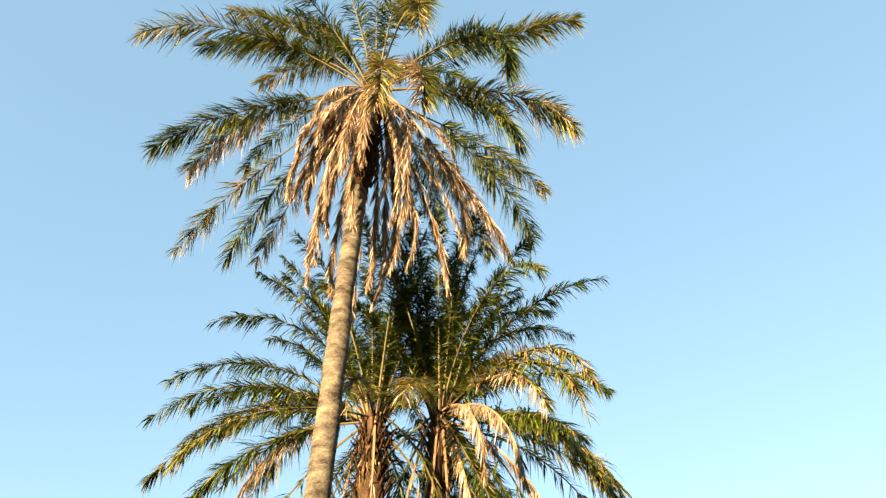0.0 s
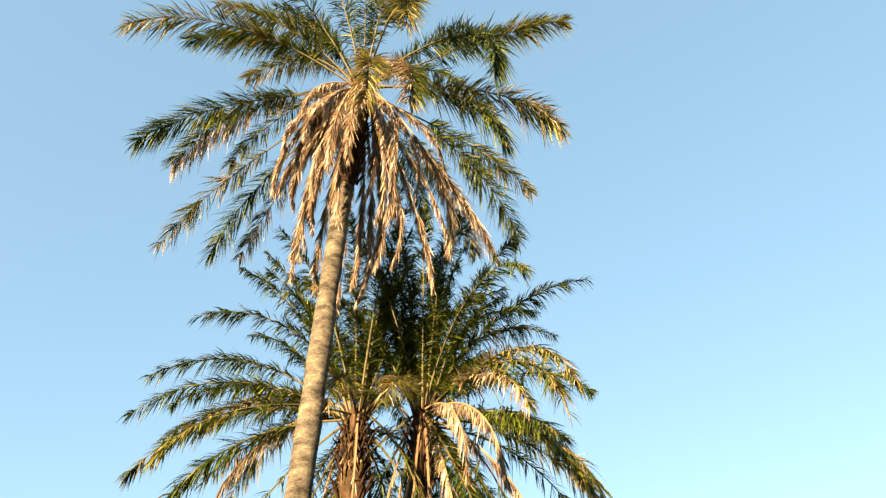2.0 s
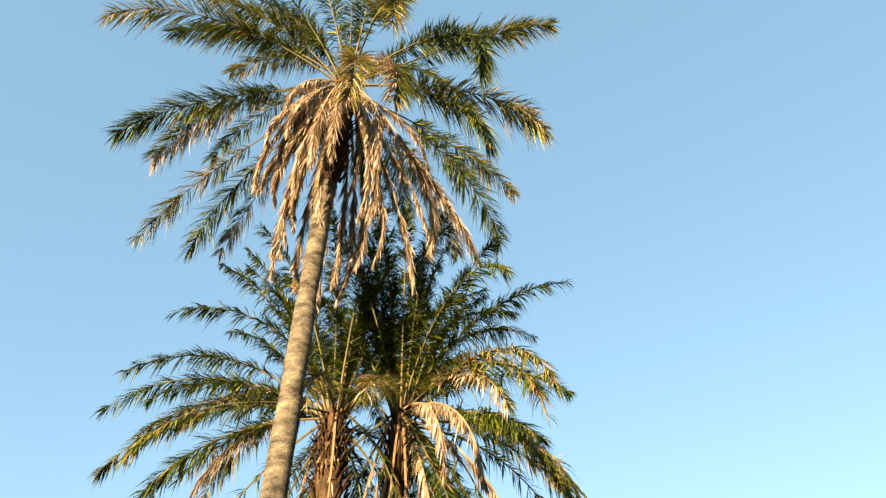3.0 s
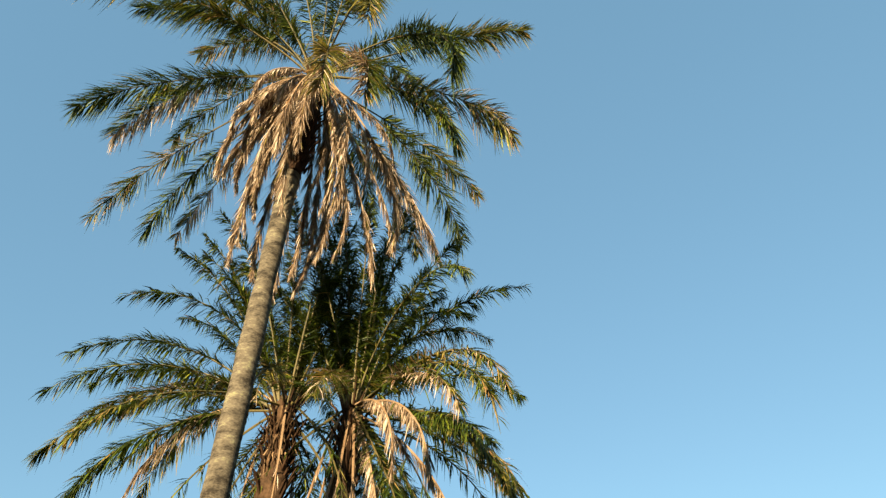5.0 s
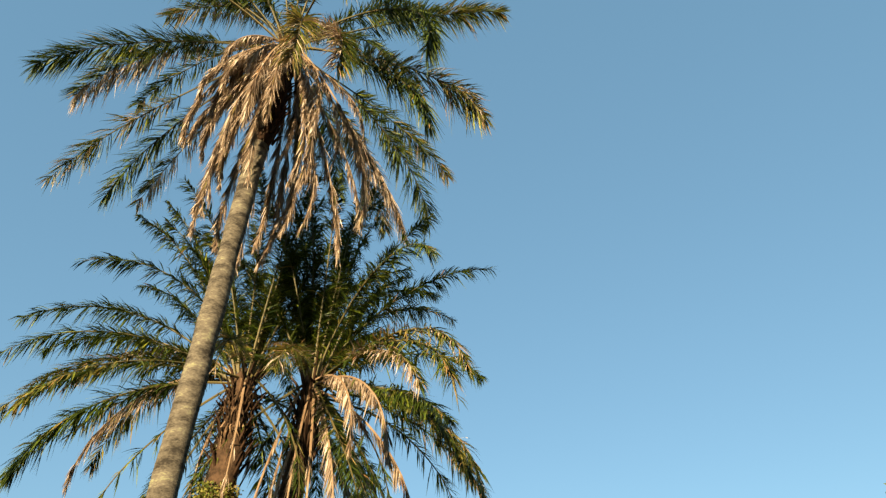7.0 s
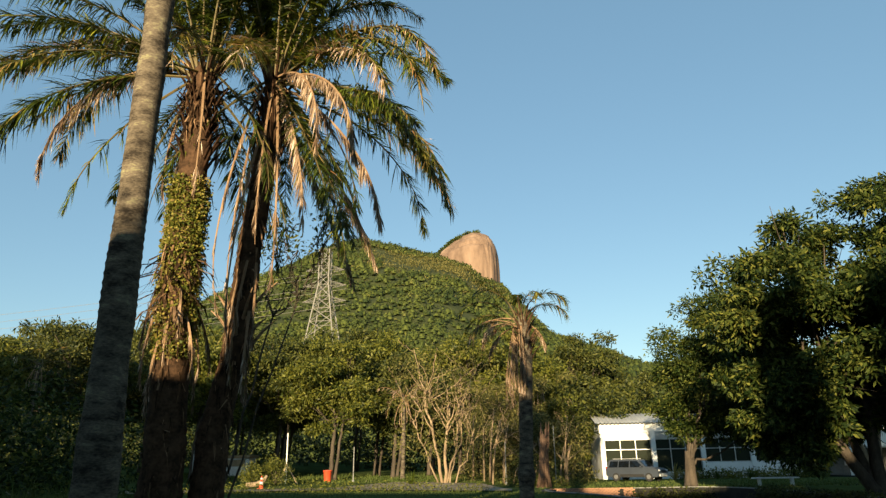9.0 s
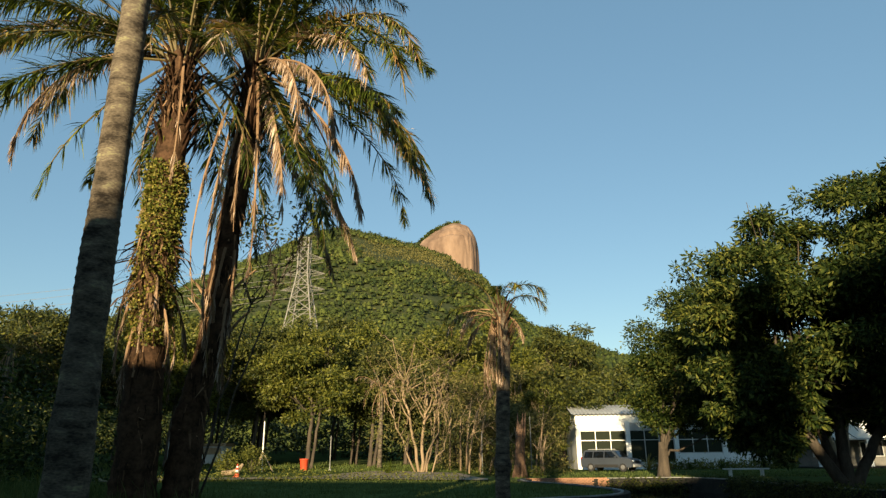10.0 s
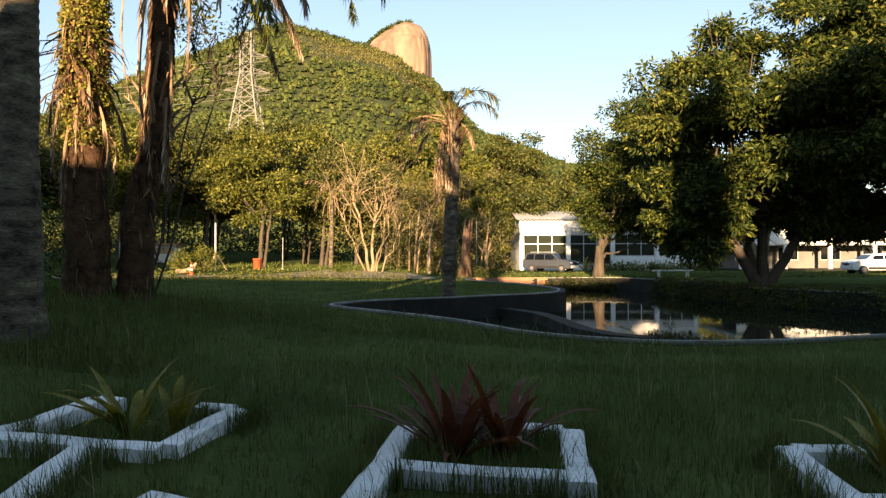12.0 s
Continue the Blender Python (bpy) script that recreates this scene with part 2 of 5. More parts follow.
def leaf_quads(rng, centres, spread, per, size, flat=0.6, droop=0.4, slim=0.36):
    """Pointed leaves scattered round each centre, hanging a little outward."""
    c = np.repeat(np.asarray(centres, dtype=float), per, axis=0)
    n = len(c)
    off = rng.normal(0, 1, (n, 3)) * np.array([1, 1, flat]) * np.repeat(np.broadcast_to(spread, (len(centres),)), per)[:, None]
    p = c + off
    d = off / (np.linalg.norm(off, axis=1)[:, None] + 1e-6) + rng.normal(0, 0.55, (n, 3))
    d[:, 2] -= droop
    d /= np.linalg.norm(d, axis=1)[:, None] + 1e-6
    s = np.cross(d, rng.normal(0, 1, (n, 3)))
    s /= np.linalg.norm(s, axis=1)[:, None] + 1e-6
    L = size * rng.uniform(0.6, 1.3, n)[:, None]
    return np.stack([p, p + d * L * 0.5 + s * L * slim / 2, p + d * L, p + d * L * 0.5 - s * L * slim / 2], axis=1)


def lobed_crown(rng, centre, radii, lobes, sub, per, leaf, lobe_r, slim=0.3, droop=0.45, seed=0, shell=0.62):
    """A crown in boughs: lobes spread through an ellipsoid, each with its own sprays of leaves, thinner below."""
    C, R = np.array(centre, float), np.array(radii, float)
    n = rng.normal(0, 1, (lobes, 3))
    n /= np.linalg.norm(n, axis=1)[:, None]
    bump = np.array([noise.noise(Vector(q * 1.9) + Vector((seed * 3.1, 0, 0))) for q in n])
    L = C + n * (np.where(rng.random(lobes) < 0.8, rng.uniform(shell, 0.95, lobes), rng.uniform(0.15, 0.7, lobes)) * (1 + 0.28 * bump))[:, None] * R
    d = rng.normal(0, 1, (lobes, sub, 3))
    d /= np.linalg.norm(d, axis=2)[:, :, None]
    d[:, :, 2] = np.where(rng.random((lobes, sub)) < 0.72, np.abs(d[:, :, 2]), d[:, :, 2])
    rr = lobe_r * rng.uniform(0.65, 1.25, lobes)
    P = L[:, None, :] + d * (rr[:, None] * rng.uniform(0.55, 1.05, (lobes, sub)))[:, :, None] * np.array([1.15, 1.15, 0.72])
    P = P.reshape(-1, 3)
    P = P[P[:, 2] > 0.5]
    return L, leaf_quads(rng, P, lobe_r * 0.17, per, leaf, 0.7, droop, slim)


def smoothstep(a, b, x):
    t = np.clip((x - a) / (b - a), 0, 1)
    return t * t * (3 - 2 * t)


# ---- the lie of the land ----
POND = np.array([(-3.3, 19.9), (-2.7, 22.2), (-1.3, 23.3), (0.3, 24.1), (1.8, 25.3), (3.7, 26.4), (4.8, 28.2), (5.0, 31.2), (3.6, 36.2), (1.6, 40.5),
                 (2.0, 43.6), (6.0, 43.6), (11.0, 43.9), (12.9, 40.0), (13.2, 35.0), (13.9, 31.0), (15.2, 27.8), (17.0, 25.6), (20.5, 23.8), (25.0, 21.4), (21.0, 16.8), (8.7, 13.3), (6.5, 12.6),
                 (4.3, 12.4), (2.9, 12.9), (1.5, 13.7), (0.4, 15.2), (-1.2, 16.8)])
WATER_Z = -0.75


def ring(points, n=8):
    """A closed smooth curve through points."""
    P = np.asarray(points)
    out = []
    for i in range(len(P)):
        a, b, c, d = P[i - 1], P[i], P[(i + 1) % len(P)], P[(i + 2) % len(P)]
        for k in range(n):
            t = k / n
            out.append(0.5 * (2 * b + (c - a) * t + (2 * a - 5 * b + 4 * c - d) * t * t + (3 * b - a - 3 * c + d) * t ** 3))
    return np.array(out)


SHORE = ring(POND)


def pond_depth(x, y):
    """Metres inside the shore (positive) or outside it (negative)."""
    x, y = np.atleast_1d(np.asarray(x, float)), np.atleast_1d(np.asarray(y, float))
    A, B = SHORE, np.roll(SHORE, -1, axis=0)
    inside = np.zeros(len(x), bool)
    best = np.full(len(x), 1e9)
    for (ax, ay), (bx, by) in zip(A, B):
        cross = ((ay > y) != (by > y)) & (x < (bx - ax) * (y - ay) / (by - ay + 1e-12) + ax)
        inside ^= cross
        ex, ey = bx - ax, by - ay
        t = np.clip(((x - ax) * ex + (y - ay) * ey) / (ex * ex + ey * ey + 1e-9), 0, 1)
        best = np.minimum(best, np.hypot(x - ax - t * ex, y - ay - t * ey))
    return np.where(inside, best, -best)


def land(x, y):
    """Height of the lawn without the pond: a mound under the tall palms and a rise towards the woods."""
    x, y = np.asarray(x, float), np.asarray(y, float)
    z = 1.05 * np.exp(-((x + 8.2) ** 2 + (y - 11.0) ** 2) / (2 * 4.0 ** 2))
    z = z + 0.017 * np.clip(y - 30, 0, 60) * smoothstep(3, -8, x)
    z = z + 0.02 * np.clip(y - 40, 0, 60) * smoothstep(-12, -26, x)
    return z - 0.10 * smoothstep(14, 8, np.abs(y - 12.8) * 3 + 0 * x) * smoothstep(-1, 3, x)


def land1(x, y):
    return float(land(x, y))


def build_ground():
    xs = np.unique(np.concatenate([np.linspace(-3000, -80, 14), np.linspace(-80, -14, 34), np.arange(-14, 38, 0.4), np.linspace(38, 90, 14), np.linspace(90, 3000, 14)]))
    ys = np.unique(np.concatenate([np.linspace(-3000, -40, 12), np.linspace(-40, 0, 16), np.arange(0, 50, 0.4), np.linspace(50, 130, 34), np.linspace(130, 4000, 14)]))
    X, Y = np.meshgrid(xs, ys)
    x, y = X.ravel(), Y.ravel()
    z = land(x, y)
    near = (x > -5) & (x < 36) & (y > 11) & (y < 46)
    dep = np.full(len(x), -99.0)
    dep[near] = pond_depth(x[near], y[near])
    z = np.where(dep > -0.05, -1.5, z)
    rough = np.array([noise.noise(Vector((a * 0.7, b * 0.7, 0))) for a, b in zip(x, y)])
    z = z + np.where((dep < -0.6) & (np.abs(x) < 80) & (y < 120), 0.05 * rough, 0)
    nx = len(xs)
    F = [(j * nx + i, j * nx + i + 1, (j + 1) * nx + i + 1, (j + 1) * nx + i) for j in range(len(ys) - 1) for i in range(nx - 1)]
    tagged(new("ground", mesh_from("ground", np.stack([x, y, z], 1), F, M_GRASS, True)), "shaded lawn of rough dark green grass", "lawn", kind="structure")


build_ground()

water_v = [(x, y, WATER_Z) for x, y in ((-5, 11), (36, 11), (36, 46), (-5, 46))]
tagged(new("water", mesh_from("water", water_v, [(0, 1, 2, 3)], M_WATER)), "still dark pond water with clear reflections", "water", kind="structure")


def sweep_wall(name, pts, half, z0, z1, mat, parent=None, closed=True, label=""):
    """A wall of rectangular section along pts, from z0 to z1."""
    P = np.asarray(pts, float)
    n = len(P)
    t = np.roll(P, -1, axis=0) - np.roll(P, 1, axis=0) if closed else np.gradient(P, axis=0)
    t /= np.linalg.norm(t, axis=1)[:, None] + 1e-9
    nr = np.stack([-t[:, 1], t[:, 0]], 1)
    z0, z1 = np.broadcast_to(z0, n), np.broadcast_to(z1, n)
    V = np.concatenate([np.column_stack([P + s * half * nr, z]) for s, z in ((1, z0), (1, z1), (-1, z1), (-1, z0))])
    F = [(k * n + i, k * n + (i + 1) % n, ((k + 1) % 4) * n + (i + 1) % n, ((k + 1) % 4) * n + i) for k in range(4) for i in range(n if closed else n - 1)]
    if not closed:
        F += [(0, n, 2 * n, 3 * n), (4 * n - 1, 3 * n - 1, 2 * n - 1, n - 1)]
    return child(name, mesh_from(name, V, F, mat), parent, label)


pond_wall = thing("pond_wall", 0, 0, 0, "weathered concrete pond wall, shade painted in near black, with a pale rim", "pond wall", kind="structure")
shore_z = land(SHORE[:, 0], SHORE[:, 1])
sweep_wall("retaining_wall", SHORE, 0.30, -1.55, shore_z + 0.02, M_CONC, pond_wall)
sweep_wall("rim", SHORE, 0.055, shore_z + 0.0, shore_z + 0.06, M_RIM, pond_wall, label="pale worn concrete rim")
divider = np.array([(2.2, 25.3), (2.7, 24.4), (3.3, 23.0), (3.55, 21.4), (3.65, 19.8), (3.8, 18.2), (4.2, 17.0), (5.0, 16.2)])
dv = thing("pond_divider", 0, 0, 0, "low dark curved concrete divider standing in the pond", "divider wall")
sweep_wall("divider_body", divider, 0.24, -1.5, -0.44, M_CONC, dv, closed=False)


# ---- dirt road through the lawn, in the sun ----
def build_road():
    xs = np.linspace(-40, -0.5, 80)
    near = 40.2 + 0.5 * np.sin(xs * 0.35)
    far = near + 2.6 + 8.0 * smoothstep(-12.5, -8.5, xs) * smoothstep(-0.5, -3.0, xs)
    rows = []
    for k in range(7):
        y = near + (far - near) * k / 6 + np.array([0.25 * noise.noise(Vector((a * 0.6, k, 0))) for a in xs])
        rows.append(np.column_stack([xs, y, land(xs, y) + 0.11 - 0.012 * abs(k - 3)]))
    V = np.concatenate(rows)
    n = len(xs)
    F = [(k * n + i, k * n + i + 1, (k + 1) * n + i + 1, (k + 1) * n + i) for k in range(6) for i in range(n - 1)]
    tagged(new("road", mesh_from("road", V, F, M_ROAD, True)), "pale dusty dirt road crossing the grass", "road", kind="structure")


build_road()


# ---- grass ----
def build_grass(name, n, box, h, w, seed, label):
    rng = np.random.default_rng(seed)
    x = rng.uniform(box[0], box[1], n)
    y = box[2] + (box[3] - box[2]) * rng.uniform(0, 1, n) ** 1.4
    keep = np.ones(n, bool)
    inner = (y > 11)
    keep[inner] = pond_depth(x[inner], y[inner]) < -0.35
    keep &= ~((np.hypot(x, y) < 1.2))
    x, y = x[keep], y[keep]
    n = len(x)
    z = land(x, y) - 0.02
    tall = 1 + 1.2 * (rng.uniform(0, 1, n) > 0.93)
    patch = 0.75 + 0.5 * np.array([noise.noise(Vector((a * 0.35, b * 0.35, 3))) for a, b in zip(x, y)])
    L = h * rng.uniform(0.5, 1.2, n) * tall * np.clip(patch, 0.4, 1.4)
    a = rng.uniform(0, 2 * np.pi, n)
    lean = rng.uniform(0.05, 0.5, n)
    d = np.stack([np.cos(a) * lean, np.sin(a) * lean, np.ones(n)], 1)
    s = np.stack([-np.sin(a), np.cos(a), np.zeros(n)], 1) * (w * rng.uniform(0.6, 1.3, n))[:, None]
    p = np.stack([x, y, z], 1)
    bend = np.stack([np.cos(a), np.sin(a), -0.5 * np.ones(n)], 1) * (L * lean * 0.5)[:, None]
    m = p + d * (L * 0.55)[:, None]
    tip = p + d * L[:, None] + bend
    V = np.stack([p - s, p + s, m + s * 0.8, m - s * 0.8], 1)
    V2 = np.stack([m - s * 0.8, m + s * 0.8, tip + s * 0.1, tip - s * 0.1], 1)
    tagged(new(name, quads_mesh(name, np.concatenate([V, V2]), M_BLADE)), label, "grass", kind="stuff")


build_grass("grass", 110000, (-8.5, 8.5, 1.8, 14.0), 0.19, 0.0036, 5, "long uncut dark green grass on the shaded lawn")
build_grass("far_grass", 42000, (-24, 5, 11.0, 40.6), 0.18, 0.012, 6, "rough grass reaching to the road and the pond")
build_grass("roadside_grass", 16000, (-36, 4, 51.5, 66.0), 0.22, 0.03, 7, "sunlit tufts of grass beside the road")
build_grass("bank_grass", 9000, (1, 36, 44.6, 58.0), 0.16, 0.025, 8, "sunlit grass on the far bank of the pond")
build_grass("mound_grass", 7000, (-9.5, -3.2, 7.0, 13.0), 0.30, 0.006, 10, "tall dark grass round the feet of the palms")


# ---- white kerbs of the flower beds ----
EDGE = []


def kerb_bed(runs, label):
    x0, y0 = runs[0][0]
    bed = thing("bed_edging", x0, y0, land1(x0, y0), label, "garden edging", "white flower bed edgings")
    for run in runs:
        P = []
        for (ax, ay), (bx, by) in zip(run[:-1], run[1:]):
            k = max(2, int(math.hypot(bx - ax, by - ay) / 0.16))
            P += [(ax + (bx - ax) * i / k, ay + (by - ay) * i / k) for i in range(k)]
        P.append(run[-1])
        P = np.array(P)
        EDGE.append(P)
        wob = np.array([noise.noise_vector(Vector((a * 2.1, b * 2.1, 1))) for a, b in P])
        P = P + 0.022 * wob[:, :2]
        n = len(P)
        t = np.gradient(P, axis=0)
        t /= np.linalg.norm(t, axis=1)[:, None] + 1e-9
        nr = np.stack([-t[:, 1], t[:, 0]], 1)
        zg = land(P[:, 0], P[:, 1])
        top = zg + 0.115 + 0.016 * wob[:, 2]
        prof = ((0.095, -0.1, 0), (0.092, 0.0, 1), (0.070, 0.014, 1), (-0.070, 0.014, 1), (-0.092, 0.0, 1), (-0.095, -0.1, 0))
        V = np.concatenate([np.column_stack([P + o * nr, (top + dz if up else zg + dz)]) for o, dz, up in prof]) - np.array([x0, y0, land1(x0, y0)])
        m = len(prof)
        F = [(k * n + i, k * n + i + 1, ((k + 1) % m) * n + i + 1, ((k + 1) % m) * n + i) for k in range(m) for i in range(n - 1)]
        F += [tuple(k * n for k in range(m)), tuple(k * n + n - 1 for k in range(m))[::-1]]
        child("kerb", mesh_from("kerb", V, F, M_WHITE), bed)
    return bed


kerb_bed([[(-3.32, 4.88), (-2.95, 4.84), (-2.53, 4.80), (-1.99, 4.75)], [(-1.97, 4.78), (-1.90, 5.25), (-1.76, 5.78)], [(-3.40, 4.80), (-3.14, 5.20), (-3.03, 5.84)], [(-3.0, 5.86), (-2.80, 5.83)],
          [(-2.53, 4.72), (-2.47, 4.2), (-2.42, 3.7), (-2.36, 3.0)], [(-1.80, 5.82), (-2.12, 5.84)]], "white limewashed kerb round yellow bromeliads, overgrown by grass")
kerb_bed([[(-0.62, 3.2), (-0.52, 3.86), (-0.38, 4.62), (-0.29, 5.46)], [(-0.32, 4.52), (0.24, 4.40), (0.78, 4.34)], [(0.85, 4.16), (0.92, 4.76), (1.02, 5.42)], [(0.96, 5.46), (0.6, 5.50)]],
         "white limewashed kerb round red bromeliads, chipped at one corner")
kerb_bed([[(2.53, 4.96), (2.43, 4.32), (2.36, 3.7)], [(2.58, 4.96), (3.02, 4.92)], [(2.45, 3.92), (3.1, 3.84)]], "white limewashed kerb at the corner of a flower bed")
kerb_bed([[(-1.72, 3.84), (-1.50, 3.78), (-1.36, 3.4)]], "end of a white limewashed kerb sunk in the grass")


# tufts crowding the kerbs and dry stalks standing over the lawn
def build_tufts():
    rng = np.random.default_rng(12)
    P = np.concatenate(EDGE)
    n = 20000
    q = P[rng.integers(0, len(P), n)] + rng.normal(0, 0.05, (n, 2))
    off = rng.uniform(0.10, 0.24, n) * rng.choice([-1, 1], n)
    a0 = rng.choice([0, np.pi / 2], n)
    q = q + np.stack([np.cos(a0) * off, np.sin(a0) * off], 1)
    d = np.min(np.linalg.norm(q[:, None, :] - P[None, :, :], axis=2), axis=1)
    clump = np.array([noise.noise(Vector((a * 2.6, b * 2.6, 8))) for a, b in q])
    q = q[(d > 0.10) & (clump > -0.15)]
    n = len(q)
    L = rng.uniform(0.14, 0.36, n)
    blades = []
    for (pts, length, wide, mat, nm, lab) in ((q, L, 0.0036, M_BLADE, "kerb_grass", "dark grass blades crowding the white kerbs"),
                                              (np.stack([rng.uniform(-5, 6, 420), 3.6 + 8 * rng.random(420) ** 1.2], 1), rng.uniform(0.35, 0.75, 420), 0.0026, M_STRAW, "dry_stalks", "thin pale dry stalks standing in the lawn")):
        k = len(pts)
        a, lean = rng.uniform(0, 2 * np.pi, k), rng.uniform(0.05, 0.55, k)
        base = np.column_stack([pts, land(pts[:, 0], pts[:, 1]) - 0.02])
        s = np.stack([-np.sin(a), np.cos(a), 0 * a], 1) * wide
        o = np.stack([np.cos(a), np.sin(a), 0 * a], 1)
        up = np.array([0, 0, 1.0])
        p1 = base + (up + o * lean[:, None] * 0.5) * (length * 0.5)[:, None]
        p2 = p1 + (up * 0.85 + o * lean[:, None] * 1.6) * (length * 0.5)[:, None]
        Q = np.concatenate([np.stack([base - s, base + s, p1 + s * 0.8, p1 - s * 0.8], 1), np.stack([p1 - s * 0.8, p1 + s * 0.8, p2 + s * 0.1, p2 - s * 0.1], 1)])
        tagged(new(nm, quads_mesh(nm, Q, mat)), lab, "grass", kind="stuff")


build_tufts()


# ---- bromeliads ----
def bromeliad(x, y, count, length, mat, seed, label):
    rng = np.random.default_rng(seed)
    pl = thing("bromeliad", x, y, land1(x, y), label, "plant", "bromeliads in the beds")
    for i in range(count):
        a, L = rng.uniform(0, 2 * np.pi), length * rng.uniform(0.6, 1.15)
        e, w = radians(rng.uniform(35, 85)), rng.uniform(0.024, 0.045)
        drop = radians(rng.uniform(20, 80))
        c, V = np.array([0.05 * math.cos(a), 0.05 * math.sin(a), 0.0]), []
        for k in range(8):
            s = k / 7
            ww = w * (0.8 + 0.6 * s) * (1 - s ** 3) + 0.001
            sd = np.array([-math.sin(a), math.cos(a), 0]) * ww
            up = np.array([0, 0, ww * 0.5])
            V += [c - sd + up, c, c + sd + up]
            ee = e - drop * s ** 1.5
            c = c + L / 7 * np.array([math.cos(a) * math.cos(ee), math.sin(a) * math.cos(ee), math.sin(ee)])
        F = [(3 * k + j, 3 * k + j + 1, 3 * k + j + 4, 3 * k + j + 3) for k in range(7) for j in range(2)]
        child("leaf", mesh_from("leaf", V, F, mat, True), pl)
    return pl


bromeliad(-2.45, 5.30, 20, 0.66, M_YELPLANT, 1, "yellow-green strap-leaved bromeliad inside the white kerb")
bromeliad(-2.15, 5.42, 8, 0.5, M_YELPLANT, 9, "small yellow-green bromeliad with drooping leaves")
bromeliad(0.08, 4.92, 30, 0.80, M_REDPLANT, 2, "dark red strap-leaved bromeliad spreading over the kerb")
bromeliad(0.45, 5.02, 24, 0.74, M_REDPLANT, 3, "dull red-brown bromeliad with arching leaves")
bromeliad(3.05, 4.55, 16, 0.7, M_YELPLANT, 4, "yellow bromeliad with long leaves beside a kerb")


# ---- palms ----
def rib_curve(phi, e0, drop, L, n=16):
    pts = [np.zeros(3)]
    for i in range(n):
        e = radians(e0 - drop * ((i + 0.5) / n) ** 1.3 - 12 * max(0, (i + 0.5) / n - 0.7) / 0.3)
        pts.append(pts[-1] + L / n * np.array([math.cos(radians(phi)) * math.cos(e), math.sin(radians(phi)) * math.cos(e), math.sin(e)]))
    return np.array(pts)


def frond(parent, origin, phi, e0, drop, L, state, rng, leaflet=0.78, pairs=250, bare=0.10):
    """One feather leaf: a tapering rib and two rows of drooping leaflets; state is green, yellow, mixed, half or dead."""
    C = rib_curve(phi, e0, drop, L)
    side = np.cross(C[-1] - C[0], (0, 0, 1.0))
    if np.linalg.norm(side) < 0.3:
        side = np.array([-math.sin(radians(phi)), math.cos(radians(phi)), 0])
    side /= np.linalg.norm(side)
    s16 = np.linspace(0, 1, 17)
    C = C + side[None, :] * (L * 0.025 * rng.uniform(-1, 1) * s16 ** 2)[:, None]
    rv, rf = tube(C + origin, 0.024 * (1 - s16) ** 0.8 + 0.005, 5)
    dead = state == "dead"
    tufts = max(8, pairs // 3)
    s = np.clip(np.repeat(np.sort(rng.uniform(bare, 1.0, tufts)), 6) + rng.normal(0, 0.008, tufts * 6), bare * 0.9, 1.0)
    n = len(s)
    base = np.stack([np.interp(s, s16, C[:, k]) for k in range(3)], 1)
    tang = np.stack([np.interp(s, s16, np.gradient(C, axis=0)[:, k]) for k in range(3)], 1)
    tang /= np.linalg.norm(tang, axis=1)[:, None]
    sg = np.where(np.arange(n) % 2 == 0, 1.0, -1.0)[:, None]
    lat = np.cross(tang, np.tile((0, 0, 1.0), (n, 1)))
    lat = np.where(np.linalg.norm(lat, axis=1)[:, None] < 0.35, side[None, :], lat)
    lat /= np.linalg.norm(lat, axis=1)[:, None] + 1e-6
    over = np.cross(lat, tang)
    prof = np.sin(np.pi * np.clip((s - bare) / (1 - bare) * 0.80 + 0.12, 0, 1)) ** 0.6
    ll = leaflet * prof * rng.uniform(0.65, 1.2, n)
    fwd = 0.40 + 0.95 * s
    if dead:
        d = tang * (0.9 + 0.5 * rng.random(n)[:, None]) + lat * sg * rng.uniform(0.05, 0.55, n)[:, None] + np.array([0, 0, -0.8])
    else:
        rise = np.repeat(rng.normal(0.12, 0.42, tufts), 6) + rng.normal(0, 0.2, n)
        d = tang * fwd[:, None] + lat * sg * rng.uniform(0.7, 1.2, n)[:, None] + over * rise[:, None]
    d += np.repeat(rng.normal(0, 0.16, (tufts, 3)), 6, axis=0) + rng.normal(0, 0.13, (n, 3))
    d /= np.linalg.norm(d, axis=1)[:, None]
    sag = ((0.30 + 0.75 * s) if not dead else 0.5 + 0 * s)[:, None] * rng.uniform(0.5, 1.5, n)[:, None]
    w = np.cross(d, np.tile((0.1, 0.2, 1.0), (n, 1)))
    w /= np.linalg.norm(w, axis=1)[:, None] + 1e-6
    w = (w + rng.normal(0, 0.4, (n, 3))) * (0.0062 + 0.005 * rng.random(n))[:, None]
    m = base + d * (ll * 0.5)[:, None] + np.array([0, 0, -1.0]) * (ll[:, None] * sag * 0.18)
    tip = base + d * ll[:, None] * 0.92 + np.array([0, 0, -1.0]) * (ll[:, None] * sag * 0.60)
    V = np.concatenate([rv] + [np.stack([base - w * 0.5, base + w * 0.5, m + w, m - w, tip], 1).reshape(-1, 3) + origin])
    k = len(rv)
    F = list(rf)
    for i in range(n):
        b = k + 5 * i
        F += [(b, b + 1, b + 2, b + 3), (b + 3, b + 2, b + 4)]
    u = rng.random(n)
